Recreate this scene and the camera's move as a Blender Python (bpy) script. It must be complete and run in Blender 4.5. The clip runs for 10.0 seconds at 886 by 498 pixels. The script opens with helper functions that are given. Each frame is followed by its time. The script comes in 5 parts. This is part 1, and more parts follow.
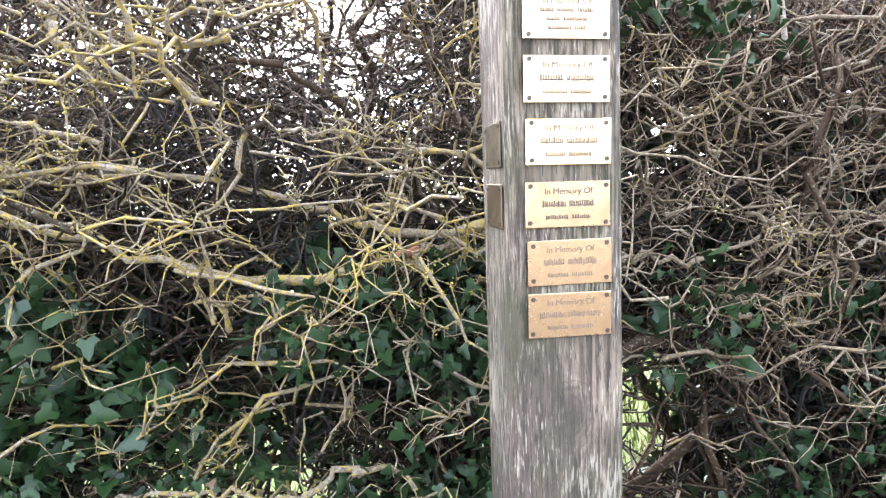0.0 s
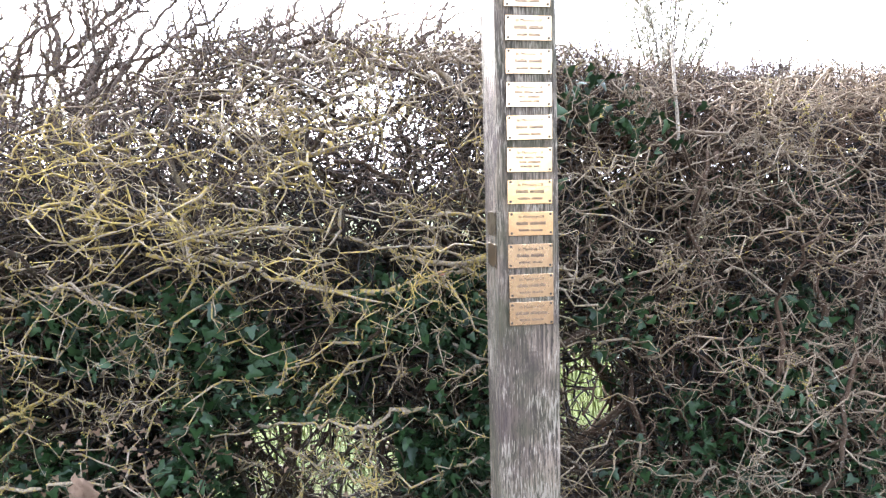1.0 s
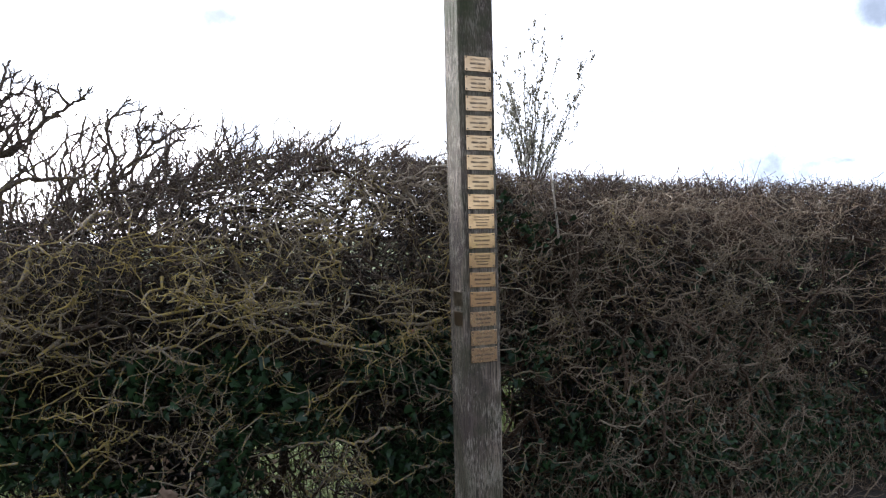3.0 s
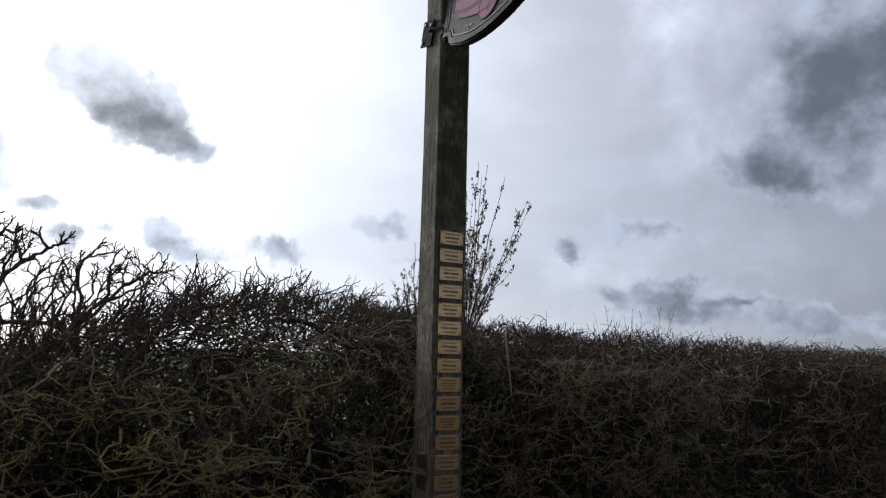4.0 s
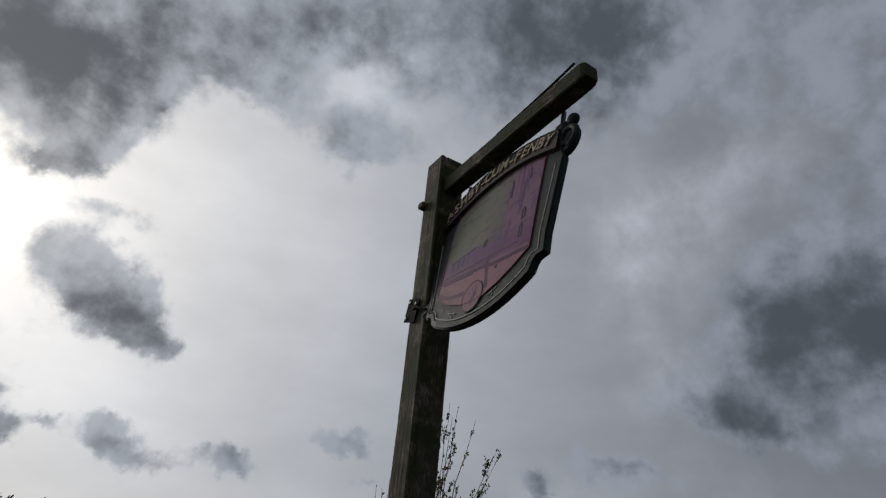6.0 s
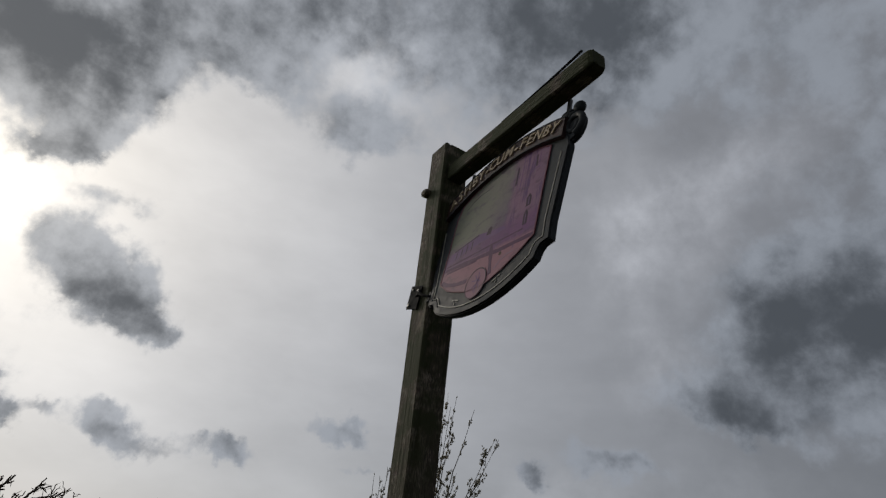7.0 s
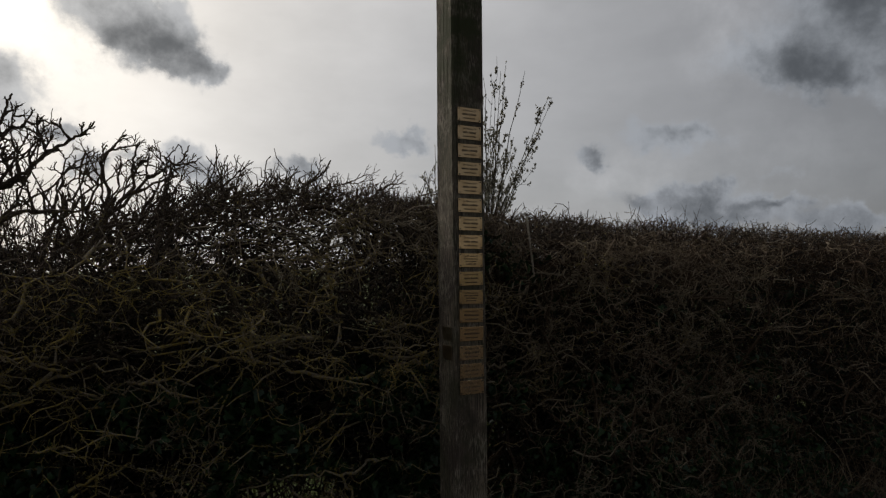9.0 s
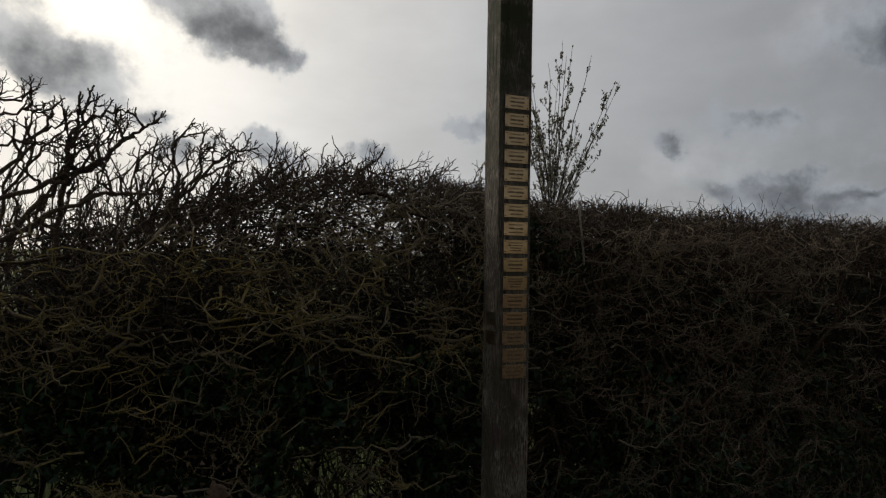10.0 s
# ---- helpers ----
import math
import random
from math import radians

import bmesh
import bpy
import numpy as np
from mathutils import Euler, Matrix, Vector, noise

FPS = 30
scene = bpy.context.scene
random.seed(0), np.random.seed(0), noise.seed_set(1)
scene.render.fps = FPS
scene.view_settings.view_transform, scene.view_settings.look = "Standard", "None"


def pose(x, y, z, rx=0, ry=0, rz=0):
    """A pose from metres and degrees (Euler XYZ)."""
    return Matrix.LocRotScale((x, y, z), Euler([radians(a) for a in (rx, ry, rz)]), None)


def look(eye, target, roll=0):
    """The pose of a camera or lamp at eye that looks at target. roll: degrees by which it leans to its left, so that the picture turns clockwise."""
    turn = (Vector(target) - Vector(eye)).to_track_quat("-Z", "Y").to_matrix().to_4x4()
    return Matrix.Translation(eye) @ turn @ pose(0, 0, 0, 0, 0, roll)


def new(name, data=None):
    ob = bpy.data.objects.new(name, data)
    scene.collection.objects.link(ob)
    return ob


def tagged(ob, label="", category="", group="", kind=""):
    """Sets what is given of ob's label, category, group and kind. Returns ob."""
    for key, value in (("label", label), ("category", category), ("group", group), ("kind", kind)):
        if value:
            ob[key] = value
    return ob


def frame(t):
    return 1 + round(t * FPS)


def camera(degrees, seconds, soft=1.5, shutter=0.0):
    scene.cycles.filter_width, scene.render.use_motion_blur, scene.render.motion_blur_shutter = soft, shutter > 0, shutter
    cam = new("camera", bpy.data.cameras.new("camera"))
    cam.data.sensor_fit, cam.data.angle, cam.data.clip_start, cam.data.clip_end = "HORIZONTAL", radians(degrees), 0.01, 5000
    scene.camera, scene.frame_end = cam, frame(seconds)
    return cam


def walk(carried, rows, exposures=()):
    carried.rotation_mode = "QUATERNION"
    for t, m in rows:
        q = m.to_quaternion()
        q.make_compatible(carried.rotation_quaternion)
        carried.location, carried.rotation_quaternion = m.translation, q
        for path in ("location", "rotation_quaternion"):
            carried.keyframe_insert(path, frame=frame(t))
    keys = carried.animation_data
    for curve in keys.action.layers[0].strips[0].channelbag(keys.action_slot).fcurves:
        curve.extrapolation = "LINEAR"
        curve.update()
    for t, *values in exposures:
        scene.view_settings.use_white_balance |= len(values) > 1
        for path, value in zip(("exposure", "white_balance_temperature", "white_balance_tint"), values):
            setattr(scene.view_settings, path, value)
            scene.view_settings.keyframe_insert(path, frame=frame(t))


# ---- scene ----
cam = camera(72.1, 10.0, 1.3)
PATH = [
    (0, (-0.256, -0.736, 1.206), (0.009, 1.234, 0.987), -2.1),
    (0.5, (-0.329, -1.074, 1.278), (-0.018, 0.896, 1.132), -1.9),
    (1, (-0.418, -1.41, 1.344), (-0.127, 0.558, 1.14), -1.6),
    (1.5, (-0.582, -1.682, 1.388), (-0.119, 0.253, 1.181), -2.4),
    (2, (-0.685, -1.91, 1.453), (-0.16, 0.009, 1.246), -2.3),
    (2.2, (-0.706, -1.996, 1.459), (-0.206, -0.069, 1.277), -2.1),
    (3.3, (-1.126, -2.169, 1.543), (-0.287, -0.354, 1.561), -0.7),
    (3.5, (-1.183, -2.188, 1.576), (-0.298, -0.396, 1.651), -0.1),
    (4, (-1.244, -2.205, 1.67), (-0.298, -0.476, 2.014), 1.5),
    (4.5, (-1.292, -2.233, 1.776), (-0.355, -0.594, 2.436), 2.8),
    (5, (-1.323, -2.279, 1.859), (-0.442, -0.723, 2.756), 3.9),
    (5.5, (-1.335, -2.3, 1.909), (-0.473, -0.805, 2.92), 5.0),
    (7, (-1.35, -2.269, 1.888), (-0.471, -0.767, 2.873), 6.4),
    (7.5, (-1.349, -2.265, 1.868), (-0.428, -0.761, 2.811), 6.4),
    (8, (-1.298, -2.246, 1.76), (-0.359, -0.614, 2.433), 6.4),
    (8.5, (-1.255, -2.209, 1.607), (-0.359, -0.44, 1.867), 2.0),
    (9, (-1.224, -2.201, 1.521), (-0.33, -0.413, 1.584), -0.5),
    (9.5, (-1.215, -2.241, 1.521), (-0.382, -0.423, 1.584), -0.2),
    (10, (-1.158, -2.288, 1.518), (-0.469, -0.41, 1.535), 0.8),
]
EXPOSURES = [(0.0, 5.4, 6200, 14), (0.5, 5.33, 6100, 16), (1.0, 4.95, 6100, 16), (1.5, 4.45, 6150, 15), (2.0, 4.05, 6100, 14), (3.5, 1.82, 6100, 13), (4.0, 0.82, 6350, 11), (4.5, 0.0, 6450, 11), (5.0, -0.1, 6500, 11), (5.5, -0.15, 6600, 10), (7.0, -0.15, 6900, 10), (7.5, -0.15, 7200, 10), (9.0, 0.04, 7250, 10), (10.0, 0.04, 7200, 9)]
walk(cam, [(t, look(eye, target, roll)) for t, eye, target, roll in PATH], EXPOSURES)

# ---- light ----
SUN_AZ, SUN_EL = -14.0, 26.0


def heading(az, el):
    """The direction at az degrees right of +y and el degrees up."""
    a, e = radians(az), radians(el)
    return Vector((math.sin(a) * math.cos(e), math.cos(a) * math.cos(e), math.sin(e)))


world = bpy.data.worlds.new("sky")
scene.world = world
world.use_nodes = True
wn, wl = world.node_tree.nodes, world.node_tree.links
wn.clear()


def w_math(op, a, b=None, c=None):
    n = wn.new("ShaderNodeMath")
    n.operation = op
    for i, v in enumerate((a, b, c)):
        if v is None:
            continue
        if isinstance(v, (int, float)):
            n.inputs[i].default_value = v
        else:
            wl.new(v, n.inputs[i])
    return n.outputs[0]


def w_vec(op, a, b):
    n = wn.new("ShaderNodeVectorMath")
    n.operation = op
    for i, v in enumerate((a, b)):
        if isinstance(v, (tuple, list, Vector)):
            n.inputs[i].default_value = tuple(v)
        elif isinstance(v, (int, float)):
            n.inputs["Scale"].default_value = v
        else:
            wl.new(v, n.inputs[i])
    return n.outputs["Value"] if op == "DOT_PRODUCT" else n.outputs["Vector"]


def w_noise(vec, scale, detail, rough=0.55):
    n = wn.new("ShaderNodeTexNoise")
    n.inputs["Scale"].default_value, n.inputs["Detail"].default_value, n.inputs["Roughness"].default_value = scale, detail, rough
    wl.new(vec, n.inputs["Vector"])
    return n


def w_mix(fac, a, b):
    n = wn.new("ShaderNodeMix")
    n.data_type = "RGBA"
    for sock, v in ((n.inputs[0], fac), (n.inputs[6], a), (n.inputs[7], b)):
        if isinstance(v, tuple):
            sock.default_value = v
        elif isinstance(v, (int, float)):
            sock.default_value = v
        else:
            wl.new(v, sock)
    return n.outputs[2]


sky_dir = wn.new("ShaderNodeTexCoord").outputs["Generated"]
warp_a = w_vec("SCALE", w_vec("SUBTRACT", w_noise(sky_dir, 9.0, 3).outputs["Color"], (0.5, 0.5, 0.5)), 0.07)
warp_b = w_vec("SCALE", w_vec("SUBTRACT", w_noise(sky_dir, 28.0, 6, 0.6).outputs["Color"], (0.5, 0.5, 0.5)), 0.06)
cloud_dir = w_vec("ADD", w_vec("ADD", sky_dir, warp_a), warp_b)

# broken cloud: azimuth, elevation, half width, half height (degrees), weight, lean (degrees)
CLOUDS = [
    (-6.6, 41, 11.2, 4.2, 1.5, -33), (-7, 33.8, 4.6, 3.5, 1.1, -31), (-7.2, 29.1, 3.3, 1.3, 0.9, -38), (-1.6, 27, 3.1, 1, 0.55, -12), (-1.9, 21.2, 3.8, 3.0, 1.3, 8),
    (3.0, 18.8, 3.3, 2.4, 1.2, 14), (6.0, 17.1, 1.8, 1.0, 0.7, 1), (19.2, 38.9, 4.9, 2.5, 0.95, -6), (7.6, 41.5, 3.8, 2.6, 0.75, -2), (35, 49.5, 12, 6, 1.5, 0),
    (46.5, 50.7, 6, 4, 1.0, 6), (10.4, 47.8, 5.6, 2.3, 0.6, -22), (68, 20.6, 8.4, 5.6, 2.2, 8), (64, 25, 4, 3, 0.9, 7), (56.3, 16.6, 4.2, 1.7, 1.1, 10),
    (58.9, 14.3, 3, 1.3, 0.8, 11), (62, 46, 15, 8, 0.7, 13), (-12.3, 14, 4.8, 2.7, 1.4, 12), (-5.1, 10.8, 1.3, 0.8, 0.8, -10), (4.4, 9.1, 2.1, 1.3, 1.25, 14),
    (13.3, 9.1, 2.1, 1.0, 1.15, 12), (23, 11.5, 2.3, 0.8, 1.05, 12), (40.1, 10.4, 1.6, 1.0, 1.0, 14), (47.0, 11.2, 3.6, 1.3, 1.15, 12), (50.7, 4.9, 4.4, 1.4, 1.6, 0),
    (55.2, 5.1, 2, 0.5, 1, 0), (45.3, 6, 3, 1.1, 0.65, 0), (-3.2, 8.4, 1.6, 1.1, 1, -7), (-0.4, 9.4, 1, 0.7, 0.7, -8), (61, 3.2, 5.4, 1.3, 1.2, 0),
    (55.7, 7.6, 3.5, 0.6, 0.45, 1), (25.2, 8.9, 1.7, 0.5, 0.6, 0), (8.9, 8.3, 2, 0.9, 0.5, -5),
    # outside the view
    (-19, 37, 8, 5.5, 1.2, 0), (-20, 20, 5, 3, 0.9, 0), (84, 30, 14, 8, 0.9, 0), (92, 14, 9, 4, 0.9, 0),
]
# brighter folds of the high cloud
FOLDS = [
    (50, 2, 16, 3.5, 0.4, 0), (58, 9, 9, 2.5, 0.3, 5), (43, 8, 5, 2, 0.35, 10),
    (20.9, 45.6, 4.5, 4, 1, -13), (62.6, 35.9, 7.5, 2, 0.7, -16), (50.3, 30.5, 3, 5.5, 0.7, 3), (56.4, 30.5, 2.8, 3.8, 0.6, 7), (52.6, 19.4, 2.8, 4.2, 0.5, 1),
]


def cloud_sum(rows, vec):
    total = None
    for az, el, hw, hh, weight, lean in rows:
        c = heading(az, el)
        level = Vector((math.cos(radians(az)), -math.sin(radians(az)), 0))
        rise = level.cross(c)
        ca, sa = math.cos(radians(lean)), math.sin(radians(lean))
        q1 = w_vec("DOT_PRODUCT", vec, (level * ca - rise * sa) / math.sin(radians(hw)))
        q2 = w_vec("DOT_PRODUCT", vec, (level * sa + rise * ca) / math.sin(radians(hh)))
        q3 = w_math("MULTIPLY_ADD", w_vec("DOT_PRODUCT", vec, c), -10.0, 10.0)
        q = w_math("MULTIPLY_ADD", q1, q1, w_math("MULTIPLY_ADD", q2, q2, q3))
        blob = w_math("MULTIPLY", w_math("EXPONENT", w_math("MULTIPLY", q, -0.8)), weight)
        total = blob if total is None else w_math("ADD", total, blob)
    return total


total = cloud_sum(CLOUDS, cloud_dir)
folds = cloud_sum(FOLDS, cloud_dir)
flat_dir = wn.new("ShaderNodeMapping")
flat_dir.inputs["Scale"].default_value = (1, 1, 2.2)
wl.new(sky_dir, flat_dir.inputs["Vector"])
loose = w_noise(flat_dir.outputs[0], 3.2, 5, 0.55).outputs[0]
fine = w_noise(sky_dir, 15.0, 8, 0.6).outputs[0]
total = w_math("ADD", total, w_math("MULTIPLY", w_math("SUBTRACT", loose, 0.60), 0.7))
ragged = w_math("MULTIPLY", w_math("MINIMUM", w_math("MULTIPLY_ADD", total, 2.2, 0.35), 1.0), 1.3)
total = w_math("ADD", total, w_math("MULTIPLY", w_math("SUBTRACT", fine, 0.5), ragged))
dense = wn.new("ShaderNodeMapRange")
dense.interpolation_type = "SMOOTHSTEP"
dense.inputs["From Min"].default_value, dense.inputs["From Max"].default_value = 0.14, 0.74
wl.new(total, dense.inputs["Value"])

# thin high cloud lit through by the sun
off_sun = w_math("ARCCOSINE", w_math("MINIMUM", w_vec("DOT_PRODUCT", sky_dir, heading(SUN_AZ, SUN_EL)), 0.9999))
veil = w_math("MULTIPLY_ADD", w_math("EXPONENT", w_math("MULTIPLY", off_sun, -1.0 / radians(32))), 1.43, 0.10)
veil = w_math("MULTIPLY", veil, w_math("MULTIPLY_ADD", loose, 0.6, 0.70))
folds = w_math("MULTIPLY", folds, w_math("MULTIPLY_ADD", fine, 3.0, -0.55))
veil = w_math("MULTIPLY", veil, w_math("MULTIPLY_ADD", folds, 0.60, 0.95))
veil_tint = w_mix(w_math("EXPONENT", w_math("MULTIPLY", off_sun, -1.0 / radians(40))), (0.86, 0.955, 1.155, 1), (1.02, 0.99, 0.93, 1))
veil_rgb = w_vec("SCALE", veil_tint, 1.0)
wl.new(veil, veil_rgb.node.inputs["Scale"])
billow = w_math("MULTIPLY_ADD", fine, 0.55, w_math("MULTIPLY", w_noise(sky_dir, 7.0, 5, 0.55).outputs[0], 0.45))
lit = wn.new("ShaderNodeMapRange")
lit.interpolation_type = "SMOOTHSTEP"
lit.inputs["From Min"].default_value, lit.inputs["From Max"].default_value = -0.55, 0.75
lit.inputs["To Min"].default_value, lit.inputs["To Max"].default_value = 0.70, 0.17
wl.new(w_math("ADD", w_math("MULTIPLY_ADD", total, 0.6, -0.55), w_math("MULTIPLY_ADD", billow, -4.6, 2.3)), lit.inputs["Value"])
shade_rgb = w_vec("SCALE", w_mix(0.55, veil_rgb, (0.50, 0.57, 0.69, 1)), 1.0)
wl.new(lit.outputs[0], shade_rgb.node.inputs["Scale"])
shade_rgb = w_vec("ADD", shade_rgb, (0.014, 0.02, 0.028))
w_sky = wn.new("ShaderNodeTexSky")
w_sky.sky_type, w_sky.sun_disc = "NISHITA", False
w_sky.sun_elevation, w_sky.sun_rotation = radians(SUN_EL), radians(SUN_AZ)
blue_rgb = w_vec("SCALE", w_sky.outputs[0], 0.06)
clear_rgb = w_mix(0.9, blue_rgb, veil_rgb)
sky_rgb = w_mix(dense.outputs[0], clear_rgb, shade_rgb)
w_bg = wn.new("ShaderNodeBackground")
w_bg.inputs["Strength"].default_value = 1.0
w_out = wn.new("ShaderNodeOutputWorld")
wl.new(sky_rgb, w_bg.inputs[0])
wl.new(w_bg.outputs[0], w_out.inputs[0])

sun = new("sun", bpy.data.lights.new("sun", "SUN"))
sun.data.energy, sun.data.angle, sun.data.color = 0.9, radians(12), (1.0, 0.95, 0.87)
sun.matrix_world = look(heading(SUN_AZ, SUN_EL) * 40, (0, 0, 0))


# ---- materials ----
class Mat:
    """A node material round a Principled BSDF."""

    def __init__(self, name, rough=0.8, metal=0.0):
        self.m = bpy.data.materials.new(name)
        self.m.use_nodes = True
        self.t = self.m.node_tree
        self.p = self.t.nodes["Principled BSDF"]
        self.p.inputs["Roughness"].default_value = rough
        self.p.inputs["Metallic"].default_value = metal
        self.co = self.t.nodes.new("ShaderNodeTexCoord").outputs["Object"]

    def put(self, v, sock):
        if isinstance(v, (int, float)):
            sock.default_value = v
        elif isinstance(v, tuple):
            sock.default_value = (*v, 1) if len(v) == 3 and sock.type == "RGBA" else v
        else:
            self.t.links.new(v, sock)

    def noise(self, scale, detail=4, stretch=None, rough=0.55, seed=0.0):
        co = self.co
        if stretch or seed:
            mp = self.t.nodes.new("ShaderNodeMapping")
            mp.inputs["Scale"].default_value = stretch or (1, 1, 1)
            mp.inputs["Location"].default_value = (seed, seed * 0.7, -seed)
            self.t.links.new(self.co, mp.inputs["Vector"])
            co = mp.outputs[0]
        n = self.t.nodes.new("ShaderNodeTexNoise")
        n.inputs["Scale"].default_value, n.inputs["Detail"].default_value, n.inputs["Roughness"].default_value = scale, detail, rough
        self.t.links.new(co, n.inputs["Vector"])
        return n.outputs[0]

    def ramp(self, v, lo, hi, a=0.0, b=1.0):
        n = self.t.nodes.new("ShaderNodeMapRange")
        n.interpolation_type = "SMOOTHSTEP"
        for k, x in (("From Min", lo), ("From Max", hi), ("To Min", a), ("To Max", b)):
            n.inputs[k].default_value = x
        self.t.links.new(v, n.inputs["Value"])
        return n.outputs[0]

    def math(self, op, a, b):
        n = self.t.nodes.new("ShaderNodeMath")
        n.operation = op
        self.put(a, n.inputs[0])
        self.put(b, n.inputs[1])
        return n.outputs[0]

    def mix(self, f, a, b):
        n = self.t.nodes.new("ShaderNodeMix")
        n.data_type = "RGBA"
        self.put(f, n.inputs[0])
        self.put(a, n.inputs[6])
        self.put(b, n.inputs[7])
        return n.outputs[2]

    def axis(self, i):
        n = self.t.nodes.new("ShaderNodeSeparateXYZ")
        self.t.links.new(self.co, n.inputs[0])
        return n.outputs[i]

    def island(self):
        return self.t.nodes.new("ShaderNodeNewGeometry").outputs["Random Per Island"]

    def each(self):
        return self.t.nodes.new("ShaderNodeObjectInfo").outputs["Random"]

    def bump(self, v, depth, strength=1.0):
        n = self.t.nodes.new("ShaderNodeBump")
        n.inputs["Strength"].default_value, n.inputs["Distance"].default_value = strength, depth
        self.t.links.new(v, n.inputs["Height"])
        self.t.links.new(n.outputs[0], self.p.inputs["Normal"])

    def done(self, color, rough=None):
        self.put(color, self.p.inputs["Base Color"])
        if rough is not None:
            self.put(rough, self.p.inputs["Roughness"])
        return self.m


def oak(name, grain_axis=2, algae=1.0):
    """Silvery weathered oak: long grain, dark checks, green algae."""
    k = Mat(name, 0.85)
    st = [1.0, 1.0, 1.0]
    st[grain_axis] = 0.05
    grain = k.noise(120, 6, tuple(st), 0.72)
    broad = k.noise(14, 4, tuple(0.25 if i == grain_axis else 1.0 for i in range(3)), 0.6, 3.0)
    stain = k.noise(3.4, 5, tuple(0.6 if i == grain_axis else 1.0 for i in range(3)), 0.6, 8.0)
    fleck = k.noise(330, 4, tuple(0.10 if i == grain_axis else 1.0 for i in range(3)), 0.6, 5.0)
    c = k.mix(k.ramp(grain, 0.40, 0.60), (0.036, 0.026, 0.018), (0.265, 0.203, 0.145))
    c = k.mix(k.ramp(broad, 0.42, 0.68, 0, 0.6), c, (0.118, 0.091, 0.066))
    c = k.mix(k.ramp(stain, 0.47, 0.60, 0, 0.72), c, (0.075, 0.052, 0.042))
    c = k.mix(k.ramp(k.math('ADD', fleck, k.math('MULTIPLY', k.noise(9, 3, None, 0.6, 12.0), 0.5)), 0.78, 0.88, 0, 0.85), c, (0.40, 0.343, 0.265))
    c = k.mix(k.ramp(fleck, 0.45, 0.37, 0, 0.85), c, (0.026, 0.019, 0.015))
    check = k.noise(46, 3, tuple(0.035 if i == grain_axis else 1.0 for i in range(3)), 0.6, 21.0)
    c = k.mix(k.ramp(check, 0.345, 0.30, 0, 0.7), c, (0.016, 0.012, 0.010))
    if grain_axis == 2:
        dx = k.math("SUBTRACT", k.axis(0), 0.004)
        dz = k.math("MULTIPLY", k.math("SUBTRACT", k.axis(2), 0.895), 0.6)
        d = k.math("SQRT", k.math("ADD", k.math("MULTIPLY", dx, dx), k.math("MULTIPLY", dz, dz)), 0.0)
        d = k.math("ADD", d, k.math("MULTIPLY", k.math("SUBTRACT", k.noise(45, 4, None, 0.6, 1.0), 0.5), 0.022))
        c = k.mix(k.ramp(d, 0.034, 0.006, 0, 0.75), c, (0.040, 0.028, 0.022))
        c = k.mix(k.math("MULTIPLY", k.ramp(d, 0.05, 0.02), k.ramp(k.math("SINE", k.math("MULTIPLY", d, 900.0), 0.0), 0.2, 0.9, 0, 0.45)), c, (0.055, 0.038, 0.03))
    if algae:
        up = k.ramp(k.axis(2), 1.9, 2.7)
        wash = k.math("MULTIPLY", k.ramp(k.noise(5, 5, None, 0.65, 2.0), 0.35, 0.62), k.math("MULTIPLY_ADD", up, 0.75))
        wash.node.inputs[2].default_value = 0.18
        c = k.mix(k.math("MULTIPLY", wash, algae), c, (0.046, 0.052, 0.017))
    k.bump(k.math("ADD", k.math("ADD", grain, k.math("MULTIPLY", fleck, 0.4)), k.ramp(check, 0.31, 0.37, -0.8, 0.0)), 0.005, 0.9)
    return k.done(c)


M_OAK = oak("weathered_oak")
M_OAK_ARM = oak("weathered_oak_arm", 1, 1.6)


def brass(name, a, b, rough):
    k = Mat(name, rough, 1.0)
    tarnish = k.noise(28, 5, None, 0.65)
    k.bump(k.noise(220, 3, (0.2, 1, 1)), 0.0004, 0.3)
    c = k.mix(k.ramp(tarnish, 0.4, 0.68), a, b)
    c = k.mix(k.math("MULTIPLY", k.each(), 0.25), c, (0.5, 0.36, 0.19))
    return k.done(c, k.ramp(tarnish, 0.35, 0.7, rough, rough + 0.14))


M_BRASS = brass("brass_plate", (0.86, 0.58, 0.33), (0.72, 0.46, 0.24), 0.10)
M_BRASS_DULL = brass("dull_brass_plate", (0.60, 0.42, 0.25), (0.47, 0.31, 0.175), 0.22)
M_BRONZE = brass("tarnished_bronze", (0.10, 0.075, 0.055), (0.16, 0.12, 0.08), 0.42)
M_BRONZE_WORN = brass("worn_bronze", (0.15, 0.125, 0.082), (0.085, 0.068, 0.045), 0.5)


def plain(name, col, rough=0.7, metal=0.0, vary=0.25, scale=40, depth=0.0006):
    k = Mat(name, rough, metal)
    n = k.noise(scale, 5, None, 0.62)
    c = k.mix(k.ramp(n, 0.3, 0.7), tuple(v * (1 - vary) for v in col), tuple(min(1, v * (1 + vary)) for v in col))
    k.bump(k.noise(scale * 4, 3), depth, 0.5)
    return k.done(c, k.ramp(n, 0.3, 0.7, rough - 0.08, rough + 0.1))


